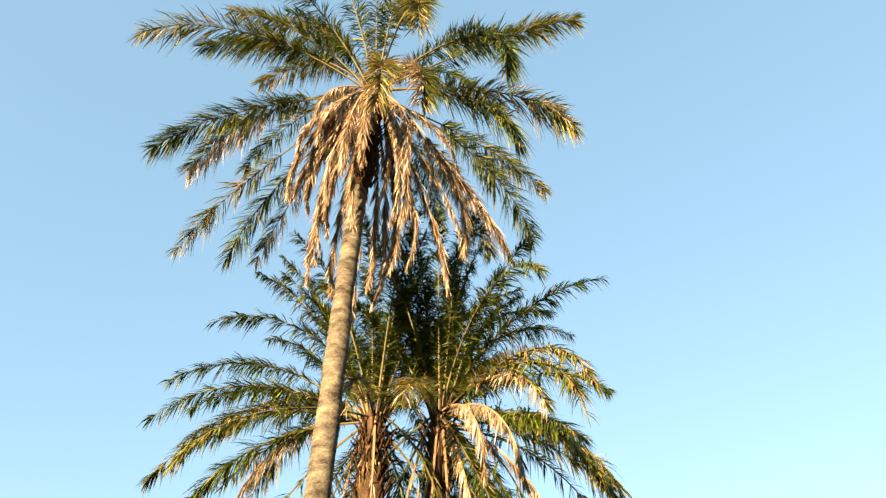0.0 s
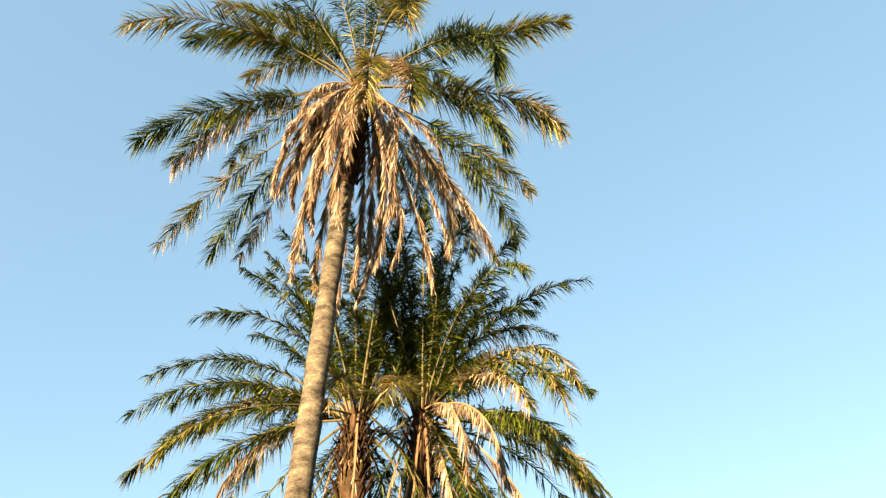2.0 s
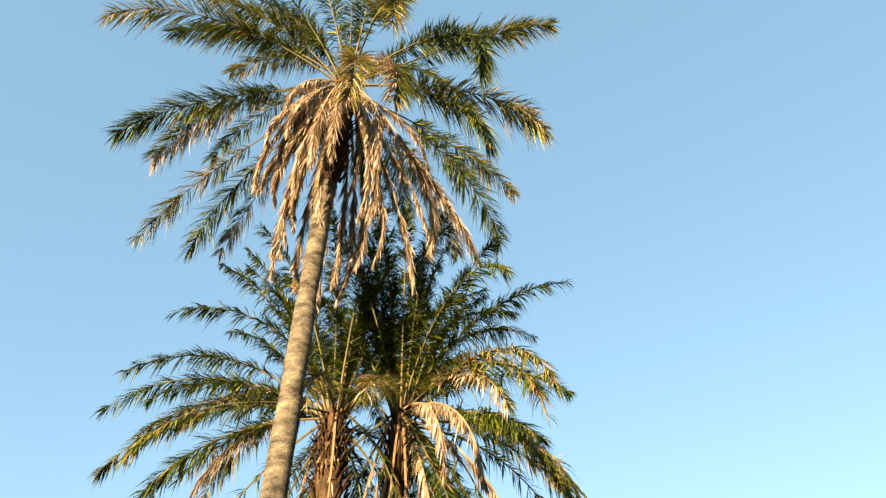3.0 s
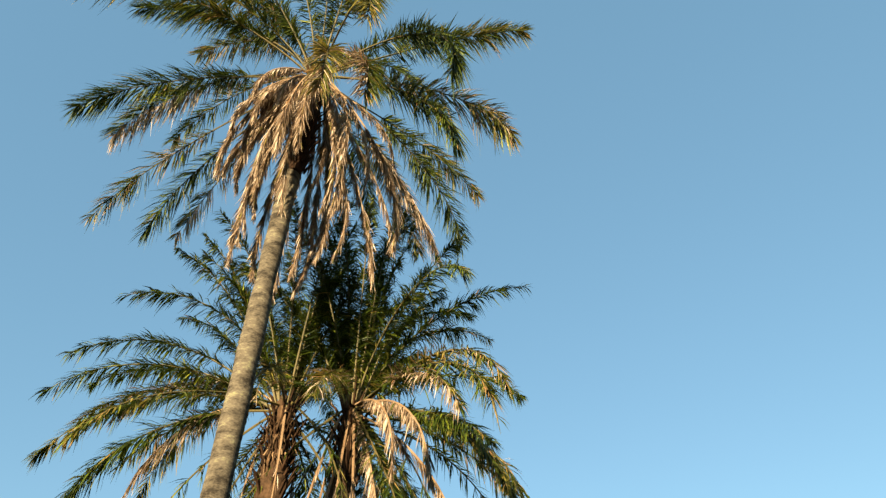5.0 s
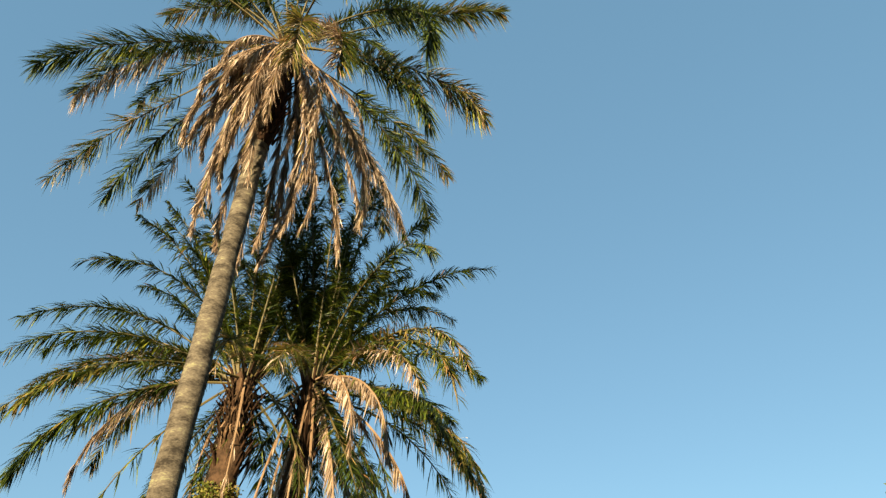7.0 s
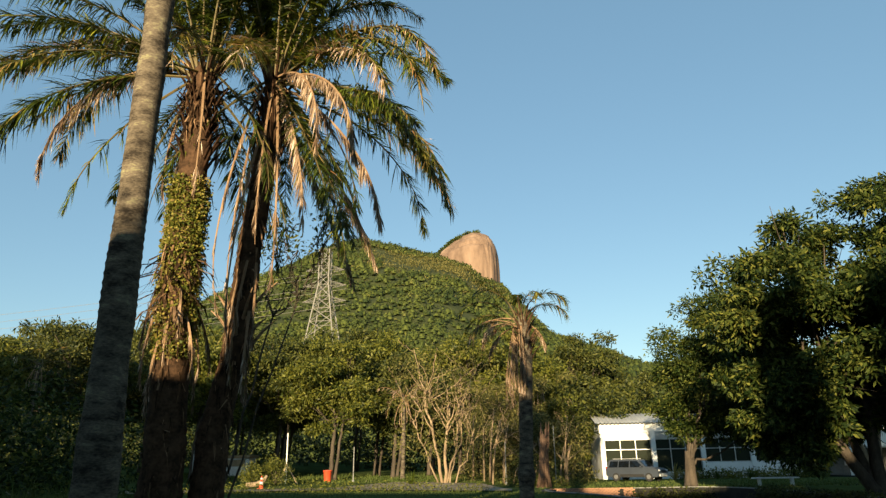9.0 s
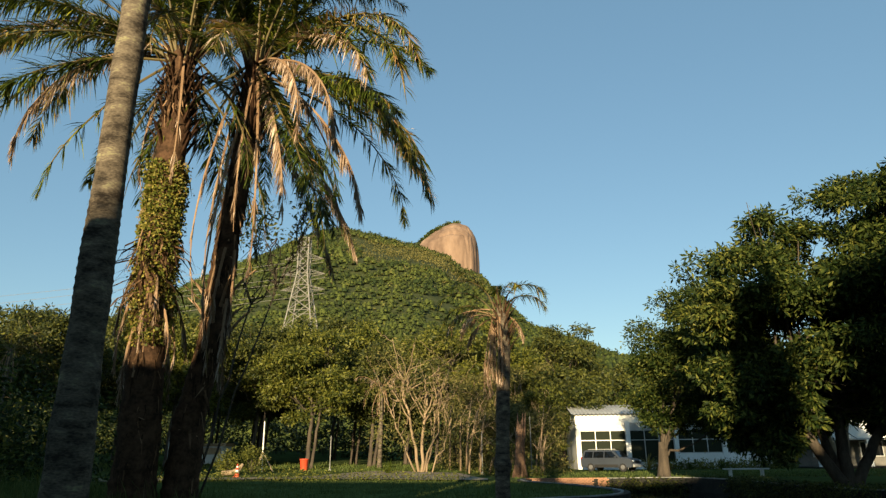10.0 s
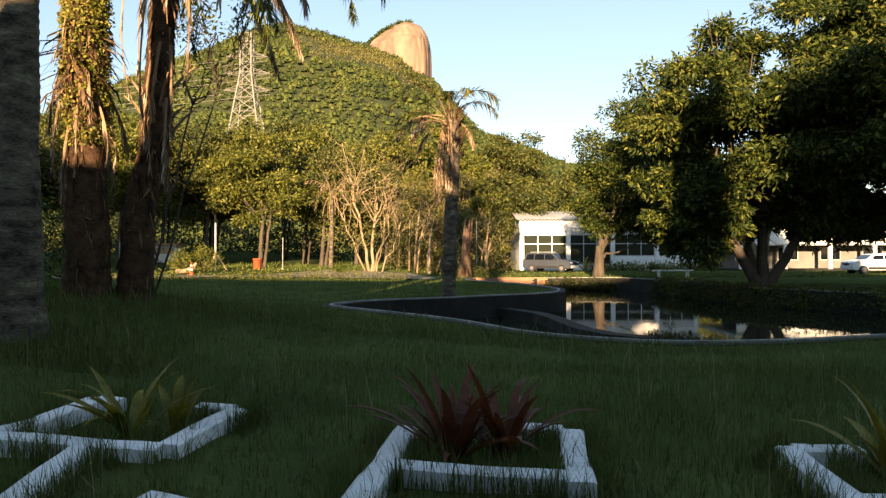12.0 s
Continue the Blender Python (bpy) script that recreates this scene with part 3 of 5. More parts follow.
    if state == "green":
        pick = np.where(u < 0.93, 1, 2)
    elif state == "yellow":
        pick = np.where(u < 0.6, 2, np.where(u < 0.85, 1, 3))
    elif state == "mixed":
        pick = np.where(u + 0.9 * (s - 0.6) < 0.62, 1, 2)
    elif state == "half":
        pick = np.where((sg[:, 0] > 0) & (s > 0.35) & (u < 0.85), 3, np.where(u < 0.75, 1, 2))
    else:
        pick = np.where(u < 0.95, 3, 2)
    slots = np.concatenate([np.zeros(len(rf), int), np.repeat(pick, 2)])
    me = mesh_from("frond", V, F, [M_RACHISD if dead else M_RACHIS, M_FGREEN, M_FYELLOW, M_FDEAD], False, slots)
    return child("frond", me, parent, {"dead": "dry tan hanging frond", "half": "half-dead orange frond", "yellow": "yellowing frond"}.get(state, ""))


def palm_trunk(parent, rows, mat, name="trunk", sides=20, ring_step=0.13, ring_depth=0.005, label=""):
    """rows of (x, y, z, radius), relative to the palm's foot; ringed by old leaf scars."""
    R = np.array(rows, float)
    z = np.arange(R[0, 2], R[-1, 2], ring_step / 3)
    P = np.column_stack([np.interp(z, R[:, 2], R[:, 0]), np.interp(z, R[:, 2], R[:, 1]), z])
    wob = np.array([noise.noise(Vector((q * 1.7, 0.3, 0))) for q in z])
    r = np.interp(z, R[:, 2], R[:, 3]) + ring_depth * (np.arange(len(z)) % 3 == 0) * (0.6 + 0.8 * wob) + 0.012 * wob
    V, F = tube(P, r, sides)
    dz = np.array([noise.noise(Vector((a * 3, b * 3, c * 1.6))) for a, b, c in V]) * 0.018
    V = V + (V - np.repeat(P, sides, axis=0)) * (dz / 0.2)[:, None]
    return child(name, mesh_from(name, V, F, mat, True), parent, label)


def boots(parent, centre, z0, z1, r0, r1, count, seed, mat, spread=0.28):
    """Old leaf bases standing off a trunk, each a tapered stub."""
    rng = np.random.default_rng(seed)
    pieces = []
    for i in range(count):
        t = i / count
        a = i * 2.39996 + rng.normal(0, 0.2)
        z, r = z0 + (z1 - z0) * t, r0 + (r1 - r0) * t
        L = rng.uniform(0.25, 0.6)
        p = np.array([centre[0] + r * math.cos(a), centre[1] + r * math.sin(a), z])
        o = np.array([math.cos(a) * spread, math.sin(a) * spread, 1.0])
        pieces.append(tube([p - o * 0.1, p + o * L * 0.6, p + o * L + np.array([math.cos(a), math.sin(a), 0]) * 0.06], [0.034, 0.026, 0.010], 5))
    V, F = join(pieces)
    ob = child("leaf_base_sheath", mesh_from("leaf_base_sheath", V, F, mat), parent, "stubs of old leaf bases")
    return ob


def crown(palm, heart, rows, state, seed, leaflet=0.78, pairs=250, bare=0.10, reach=1.0):
    for i, (phi, e0, drop, L) in enumerate(rows):
        rng = np.random.default_rng(seed * 100 + i)
        st = state[i % len(state)]
        h = Vector(heart) + Vector((0.12 * math.cos(radians(phi)), 0.12 * math.sin(radians(phi)), rng.uniform(-0.2, 0.2)))
        frond(palm, np.array(h), phi, e0, drop, L * reach, st, rng, leaflet, pairs, bare)


def skirt(palm, heart, count, L0, L1, seed, spread=(-62, -80), zspan=1.2, arc=(0, 360), leaflet=0.46, pairs=190):
    """Dead fronds hanging down round the trunk."""
    rng = np.random.default_rng(seed)
    for i in range(count):
        phi = arc[0] + (arc[1] - arc[0]) * ((i + 0.5) / count) + rng.uniform(-14, 14)
        e0 = rng.uniform(*sorted(spread))
        L = rng.uniform(L0, L1)
        o = np.array(heart) + np.array([0.22 * math.cos(radians(phi)), 0.22 * math.sin(radians(phi)), -rng.uniform(0, zspan)])
        frond(palm, o, phi, e0, min(24, 88 + e0) + 6, L, "dead", rng, leaflet, pairs, 0.12)


G, Y, X, H, D = "green", "yellow", "mixed", "half", "dead"
gz = land1(-5.18, 8.1)
tall_palm = thing("palm", -5.11, 8.1, gz - 0.1, "tall ringed grey palm with a skirt of dead fronds", "palm tree", "tall palms on the lawn")
palm_trunk(tall_palm, [(0.02, 0, 0, 0.34), (0.02, 0, 0.5, 0.275), (0, 0, 2.2, 0.225), (0.03, 0, 5, 0.195), (0.05, 0, 9, 0.185), (0.09, 0, 12.2, 0.19)], M_TRUNK, ring_depth=0.009)
TH = 16.47 - gz + 0.1
palm_trunk(tall_palm, [(0.09, 0, 12.15, 0.20), (0.16, 0, 14, 0.25), (0.25, 0, TH, 0.22), (0.25, 0, TH + 0.5, 0.08)], M_SHAFT, "crown_shaft", 14, 0.2, 0.03, "dark brown fibrous crown shaft")
boots(tall_palm, (0.17, 0), 12.3, TH + 0.2, 0.22, 0.24, 90, 4, M_SHAFT)
hp = (0.25, 0, TH)
crown(tall_palm, hp, [(222, 34, 88, 6.1), (198, 55, 61, 6.0), (174, 72, 70, 6.0), (207, 62, 41, 6.0), (192, 14, 55, 5.9), (182, 29, 89, 6.0), (16, 35, 20, 6.0), (341, 0, 95, 5.8), (8, -12, 48, 5.6), (348, -38, 32, 6.0)],
      [X, G, Y, X, G, H, X, G, Y, G], 11, 0.78, 330, 0.32)
crown(tall_palm, hp, [(59, 19, 31, 5.9), (56, 8, 82, 6.1), (76, 11, 56, 5.9), (34, -50, 40, 5.9), (95, 42, 82, 6.0), (323, -34, 52, 5.0), (304, -30, 65, 4.6), (311, -3, 92, 5.5), (197, 74, 28, 6.0), (70, 6, 48, 6.0)],
      [X, G, Y, D, G, H, Y, X, G, D], 17, 0.72, 290, 0.34)
crown(tall_palm, hp, [(183, -30, 19, 6.1), (187, -51, 17, 5.8), (150, -3, 36, 6.0)], [Y, G, H], 16, 0.58, 170, 0.45)
crown(tall_palm, hp, [(262, 72, 60, 5.6), (310, 68, 50, 5.6), (285, 85, 40, 5.8), (240, 60, 55, 5.8), (120, 75, 55, 5.8), (60, 72, 60, 6.0), (200, 78, 50, 5.6), (20, 66, 70, 5.8), (165, 45, 80, 5.8)], [G, X, G, G, X], 12, 0.66, 240, 0.2)
crown(tall_palm, hp, [(163, -65, 24, 5.9), (165, -63, 35, 5.7), (142, -63, 35, 6.3), (123, -63, 21, 6.0), (99, -52, 58, 6.3), (46, -66, 29, 4.6), (54, -63, 13, 5.9), (209, -54, 39, 3.6), (227, -65, 39, 3.5), (166, -63, 33, 4.9), (78, -65, 36, 5.7)],
      [D], 18, 0.56, 300, 0.08)
skirt(tall_palm, hp, 12, 3.6, 5.6, 13, (-66, -85), 1.0, (318, 318 + 335), 0.54, 290)
skirt(tall_palm, (0.12, 0, TH), 15, 2.0, 4.6, 15, (-42, -68), 0.3, (160, 320), 0.58, 330)
skirt(tall_palm, hp, 4, 4.2, 5.2, 14, (-46, -60), 0.6, (-60, 60))


def back_palm(x, y, hx, hy, hz, label):
    g = land1(x, y)
    return thing("palm", x, y, g - 0.1, label, "palm tree", "tall palms on the lawn"), np.array([hx - x, hy - y, hz - g + 0.1])


ivy_palm, hi = back_palm(-5.78, 11.0, -5.78, 11.0, 8.85, "palm with an ivy-covered trunk and drooping green fronds")
palm_trunk(ivy_palm, [(0, 0, 0, 0.36), (-0.02, 0, 1.5, 0.31), (-0.06, 0, 3.5, 0.27), (hi[0], 0, hi[2] - 1.5, 0.25), (hi[0], 0, hi[2] + 0.3, 0.16)], M_TRUNKD, ring_step=0.2, ring_depth=0.03)
boots(ivy_palm, (hi[0], 0), hi[2] - 2.0, hi[2] + 0.1, 0.22, 0.2, 60, 8, M_SHAFT, 0.5)
rng = np.random.default_rng(3)
ang, zz = rng.uniform(0, 6.283, 2600), rng.uniform(2.6, hi[2] - 2.2, 2600)
rad = 0.27 + np.abs(rng.normal(0, 0.035, 2600))
ivc = np.stack([np.interp(zz, [0, 4, hi[2]], [0, -0.06, hi[0]]) + rad * np.cos(ang), rad * np.sin(ang), zz], 1)
child("ivy", quads_mesh("ivy", leaf_quads(rng, ivc, 0.03, 6, 0.055, 1.0, 0.3, 0.8), M_IVY), ivy_palm, "small green and brown ivy leaves wrapping the trunk")
crown(ivy_palm, hi, [(198, 37, 70, 5.2), (198, 50, 73, 5.2), (204, 76, 93, 5.2), (198, 66, 24, 5.3), (190, 20, 67, 5.1), (196, 69, 13, 5.4), (158, 76, 10, 4.9), (171, 59, 26, 5.0), (181, 38, 44, 5.2), (159, 68, 14, 4.9), (181, 31, 54, 5.2), (158, 34, 96, 5.0)],
      [G, G, G, G, X, G, G, G, G, G, X, X], 21, 0.52, 270, 0.14)
crown(ivy_palm, hi, [(174, 45, 84, 4.9), (162, 19, 41, 5.0), (170, 24, 110, 4.9), (141, -6, 19, 4.4), (128, -9, 35, 4.1), (126, -5, 65, 4.5), (252, -14, 40, 4.8), (289, 3, 73, 3.6)], [D, Y, D, G, G, D, X, Y], 22, 0.46, 180, 0.14)
crown(ivy_palm, hi, [(90, 82, 20, 5.5), (30, 84, 14, 5.6), (330, 82, 16, 5.4), (270, 86, 14, 5.5), (60, 74, 30, 5.3), (120, 70, 40, 5.2), (0, 74, 24, 5.4), (20, 66, 36, 5.0), (240, 78, 40, 4.8), (100, 55, 60, 5.0), (75, 20, 60, 5.0), (100, 5, 60, 5.0), (200, 0, 70, 4.4), (310, 78, 20, 5.6), (350, 84, 10, 5.2), (70, 84, 10, 5.0), (150, 86, 12, 5.4), (210, 74, 30, 4.6)],
      [G], 25, 0.56, 300, 0.10)
skirt(ivy_palm, (-0.06, 0, 4.3), 12, 0.8, 1.8, 24, (-52, -80), 1.6, leaflet=0.26, pairs=46)
skirt(ivy_palm, hi, 3, 1.6, 3.0, 23, (-66, -82), 0.8, leaflet=0.28, pairs=50)

dry_palm, hd = back_palm(-5.2, 11.4, -4.48, 11.4, 8.85, "palm with dead fronds hanging along its dark leaning trunk")
palm_trunk(dry_palm, [(0, 0, 0, 0.30), (0.05, 0, 1.5, 0.25), (0.33, 0, 2.9, 0.22), (0.46, 0, 4.8, 0.21), (hd[0], 0, hd[2] - 1.0, 0.22), (hd[0], 0, hd[2] + 0.3, 0.15)], M_TRUNKD, ring_step=0.16, ring_depth=0.02)
boots(dry_palm, (hd[0], 0), hd[2] - 1.6, hd[2] + 0.1, 0.2, 0.2, 46, 9, M_SHAFT, 0.5)
crown(dry_palm, hd, [(318, 59, 111, 4.8), (42, 83, 71, 5.1), (45, 73, 70, 5.0), (327, 20, 82, 4.7), (322, 7, 76, 5.2), (318, 2, 62, 4.2), (322, -21, 19, 4.6), (344, -15, 51, 4.4), (54, 24, 68, 5.0), (281, -2, 56, 3.4)],
      [G, G, X, Y, X, H, G, X, Y, Y], 31, 0.52, 270, 0.16)
crown(dry_palm, hd, [(229, 87, 6, 5.6), (28, 85, 10, 5.2), (146, 74, 14, 5.2), (54, 75, 25, 5.2), (77, 60, 31, 5.0), (200, 80, 10, 5.6), (320, 82, 14, 5.2), (100, 80, 12, 5.5), (260, 84, 10, 5.4), (350, 74, 30, 5.0), (10, 62, 50, 5.0), (180, 70, 24, 5.0), (120, 62, 40, 5.0), (45, 50, 60, 5.0), (240, 76, 24, 5.0), (290, 80, 20, 5.0), (210, 66, 40, 4.6), (340, 84, 12, 5.6), (70, 86, 8, 5.8), (160, 84, 10, 5.8)],
      [G], 35, 0.56, 300, 0.10)
crown(dry_palm, hd, [(346, -16, 58, 5.0), (51, 11, 82, 5.0), (328, -35, 37, 4.9), (65, -34, 15, 4.5), (314, -49, 8, 4.8), (304, -46, 18, 5.0), (62, 26, 18, 4.9), (86, -22, 10, 5.8), (306, -46, 8, 5.0), (312, -16, 54, 4.8), (309, -18, 63, 3.7), (80, 0, 60, 5.0), (105, 10, 50, 5.0), (30, -5, 60, 4.7)],
      [Y, G, D, D, G, D, G, D, G, D, D, G, G, X], 32, 0.44, 190, 0.16)
skirt(dry_palm, hd, 5, 3.0, 4.8, 33, (-68, -84), 1.0, (150, 330), 0.3, 60)
for palm_, heart_, sd_ in ((dry_palm, hd, 38), (ivy_palm, hi, 30)):
    crown(palm_, heart_, [(200, -40, 34, 3.6), (335, -42, 34, 3.8), (15, -50, 25, 3.6), (60, -42, 34, 3.8), (120, -46, 30, 3.6), (165, -50, 25, 3.6)], [G, G, G, G, D, G], sd_, 0.38, 54, 0.25)
skirt(dry_palm, hd + np.array([-0.12, 0, -3.6]), 8, 1.4, 2.6, 34, (-70, -84), 1.4, (120, 300), 0.26, 45)


def shag(palm, line, z0, z1, radius, count, seed, flare, mat, label):
    """Torn strips of old leaf fibre hanging off a trunk; line gives the trunk's x by height."""
    rng = np.random.default_rng(seed)
    z, a = rng.uniform(z0, z1, count), rng.uniform(0, 2 * np.pi, count)
    o = np.stack([np.cos(a), np.sin(a), 0 * a], 1)
    b = np.stack([np.interp(z, *line), 0 * z, z], 1) + o * radius
    L = rng.uniform(0.15, 0.55, count)[:, None]
    out = np.abs(rng.normal(0, flare, count))[:, None]
    s = np.stack([-np.sin(a), np.cos(a), 0 * a], 1) * rng.uniform(0.006, 0.022, count)[:, None] + rng.normal(0, 0.004, (count, 3))
    m = b + o * L * out * 0.8 - np.array([0, 0, 0.45]) * L
    t = b + o * L * out * 1.2 - np.array([0, 0, 1.0]) * L + rng.normal(0, 0.06, (count, 3))
    Q = np.concatenate([np.stack([b - s, b + s, m + s, m - s], 1), np.stack([m - s, m + s, t + s * 0.2, t - s * 0.2], 1)])
    child("fibre", quads_mesh("fibre", Q, mat), palm, label)


M_FIBRE = material("torn_leaf_fibre", (0.020, 0.012, 0.007), (0.125, 0.072, 0.038), 3.0, 0.95, bump=0, island=0.7, third=(0.24, 0.15, 0.085), spec=0.05)
shag(ivy_palm, ([0, 4, hi[2]], [0, -0.06, hi[0]]), 0.6, 4.6, 0.27, 520, 26, 0.12, M_FIBRE, "ragged brown fibre on the old trunk")
shag(ivy_palm, ([0, 4, hi[2]], [-0.05, -0.12, hi[0]]), 3.4, 4.6, 0.30, 170, 27, 0.75, M_FIBRE, "tangle of torn brown fibre standing off the trunk")
shag(ivy_palm, ([0, 4, hi[2]], [0, -0.06, hi[0]]), 7.0, hi[2], 0.26, 160, 28, 0.3, M_FIBRE, "brown fibre under the crown")
shag(dry_palm, ([0, 1.5, 2.9, 4.8, hd[2]], [0, 0.05, 0.33, 0.46, hd[0]]), 0.6, hd[2], 0.21, 620, 36, 0.14, M_FIBRE, "ragged brown fibre along the leaning trunk")
boots(dry_palm, (0.34, 0), 2.9, 3.7, 0.22, 0.20, 9, 37, M_RACHISD, 0.75)


# ---- small palm on the pond's bank ----
sp = thing("palm", 0.2, 24.6, land1(0.2, 24.6) - 0.1, "short palm with a ragged brown skirt and few living fronds", "palm tree")
palm_trunk(sp, [(0, 0, 0, 0.25), (0.0, 0, 1.0, 0.26), (0.03, 0, 1.3, 0.31), (0.03, 0, 1.5, 0.24), (0.12, 0, 3.5, 0.235), (0.22, 0, 5.2, 0.23), (0.2, 0, 6.3, 0.2), (0.1, 0, 6.9, 0.1)], M_TRUNK, ring_step=0.25)
boots(sp, (0.2, 0), 5.2, 6.9, 0.22, 0.16, 50, 41, M_TRUNKD, 0.6)
hs = np.array([0.05, 0, 6.6])
crown(sp, hs, [(0, 82, 150, 2.5), (18, 72, 130, 2.3), (180, 70, 45, 2.1), (192, 58, 112, 2.6), (168, 44, 105, 2.4), (205, 76, 120, 2.4), (300, 80, 120, 1.8), (90, 76, 100, 2.2), (195, 22, 90, 2.1)], [G, X, G, G, X, G, X, G, Y], 42, 0.50, 90, 0.30)
skirt(sp, hs, 12, 1.6, 2.6, 43, (-70, -84), 0.8, (120, 300), 0.3, 60)
crown(sp, hs, [(185, 10, 60, 1.7), (165, 0, 60, 1.6), (210, 16, 80, 1.7), (20, -20, 60, 1.3), (185, 30, 90, 1.9), (150, -10, 60, 1.7)], [D], 44, 0.40, 60, 0.3)


# ---- broad-leaved trees ----
def limb_net(rng, forks, trunk_r, spread):
    """Tapered limbs from fork points: each row is (start, end, radius)."""
    out = []
    for (a, b, r) in forks:
        a, b = np.array(a, float), np.array(b, float)
        k = 7
        t = np.linspace(0, 1, k)[:, None]
        wob = rng.normal(0, spread, (k, 3)) * np.sin(np.pi * t)
        out.append(tube(a + (b - a) * t + wob, np.linspace(r, max(0.012, r * 0.45), k), 7))
    return out


def tree(x, y, label, trunks, centre, radii, clumps, per, leaf, mat, bark, seed, spread=0.42, slim=0.36, shell=0.55, limbs=14, group="", bare=0.0, droop=0.4, category="tree", boughs=()):
    """trunks: rows (dx, dy, tx, ty, tz, r), each a stem from the foot to a fork; the crown is clumps of leaves in an ellipsoid."""
    rng = np.random.default_rng(seed)
    z0 = land1(x, y) - 0.08
    tr = thing("tree", x, y, z0, label, category, group)
    C, Rr = np.array(centre, float), np.array(radii, float)
    P, quads = lobed_crown(rng, C, Rr, clumps, 24, per, leaf, spread, slim, droop, seed)
    for bc, br, bl in boughs:
        P2, q2 = lobed_crown(rng, bc, br, bl, 24, per, leaf, spread * 0.8, slim, droop, seed + 7)
        P, quads = np.concatenate([P, P2]), np.concatenate([quads, q2])
    P = P[P[:, 2] > 0.4]
    forks = []
    stems = []
    for (dx, dy, tx, ty, tz, r) in trunks:
        k = 9
        t = np.linspace(0, 1, k)[:, None]
        a, b = np.array((dx, dy, 0.0)), np.array((tx, ty, tz))
        w = rng.normal(0, 0.022, (k, 3)) * np.sin(np.pi * t) * tz * 0.3
        rr = np.linspace(r, r * 0.62, k)
        rr[0] *= 1.35
        stems.append(tube(a + (b - a) * t + w, rr, 10))
        near = P[np.argsort(rng.random(len(P)))[:max(2, limbs // len(trunks))]]
        for q in near:
            m = b + (q - b) * 0.5 + rng.normal(0, 0.25, 3)
            rl = min(r, 0.22)
            forks += [(b, m, rl * 0.45), (m, q, rl * 0.22)]
            for _ in range(2):
                q2 = q + np.clip(rng.normal(0, 0.10, 3), -0.16, 0.16) * Rr
                forks.append((m, q2, rl * 0.13))
    V, F = join(stems)
    child("trunk", mesh_from("trunk", V, F, bark, True), tr)
    V, F = join(limb_net(rng, forks, 0.2, 0.10))
    child("limb", mesh_from("limb", V, F, bark, True), tr, "spreading limbs")
    if per:
        child("crown", quads_mesh("crown", quads, mat), tr)
    return tr


tree(15.0, 32.0, "large dense dark-leaved tree with several spreading stems by the pond",
     [(0, 0, -2.0, 0.2, 3.8, 0.27), (0.22, 0.1, 0.35, 0.4, 4.0, 0.29), (0.4, 0, 2.5, -0.2, 3.7, 0.25), (0.1, 0.2, -0.55, 1.3, 4.2, 0.22)],
     (1.2, 0.6, 7.9), (7.5, 5.4, 5.7), 122, 34, 0.28, M_LEAF, M_BARK, 51, 1.12, limbs=40, boughs=[((5.2, 0.4, 3.0), (3.4, 1.6, 0.9), 18), ((2.6, -0.6, 3.1), (1.4, 1.0, 0.6), 7), ((-2.9, -0.4, 3.7), (2.5, 2.3, 2.2), 26), ((3.1, 0.5, 4.9), (3.4, 2.3, 1.2), 14), ((-2.5, 1.2, 2.4), (1.5, 1.0, 0.9), 14), ((0.4, 1.8, 3.2), (3.0, 1.0, 0.7), 14)])
tree(10.35, 45.0, "stout grey-trunked tree with hanging dark leaves at the water's edge",
     [(0, 0, 0.07, 0, 1.4, 0.44), (0.04, 0, 0.08, 0, 2.2, 0.36), (0.15, 0, 0.3, 0.1, 5.6, 0.22)], (2.6, -0.8, 7.0), (3.8, 2.6, 4.9), 38, 46, 0.25, M_LEAF, M_BARK, 52, 1.3, limbs=14, boughs=[((-0.6, -0.2, 4.5), (0.8, 0.9, 0.7), 4), ((0.2, -0.2, 3.3), (0.7, 0.7, 0.9), 4), ((3.8, -0.6, 3.7), (2.8, 1.4, 1.3), 16)])
tree(22.5, 27.0, "tall dark tree with overhanging leafy boughs", [(0, 0, -0.6, 0, 4.2, 0.32), (0.3, 0, 1.2, 0.4, 4.6, 0.26)], (-1.4, 0.3, 9.3), (6.6, 5.0, 6.0), 120, 26, 0.29, M_LEAF, M_BARK, 53, 1.2, limbs=30, boughs=[((-4.2, 1.5, 12.2), (1.9, 1.5, 1.6), 16), ((-3.2, 1.0, 9.5), (2.4, 2.0, 3.0), 30)])
tree(21.8, 46.6, "slender tree with a pale forked trunk and thin sunlit leaves", [(0, 0, -0.7, 0, 3.2, 0.28), (0.1, 0, 0.9, 0.2, 3.6, 0.24)], (0.1, 0, 5.2), (3.0, 2.4, 2.2), 14, 8, 0.34, M_DRYLEAF, M_PALEBARK, 54, 0.8, limbs=16)

tree(-6.35, 14.4, "thin creeper-hung sapling with sparse yellow-green leaves beside the palms", [(0, 0, 1.0, 0, 4.2, 0.03), (0.1, 0.1, 1.5, 0.2, 4.6, 0.025)], (1.5, 0, 5.7), (1.2, 0.9, 1.3), 11, 3, 0.12, M_LEAFY, M_BARK, 55, 0.36, limbs=12)

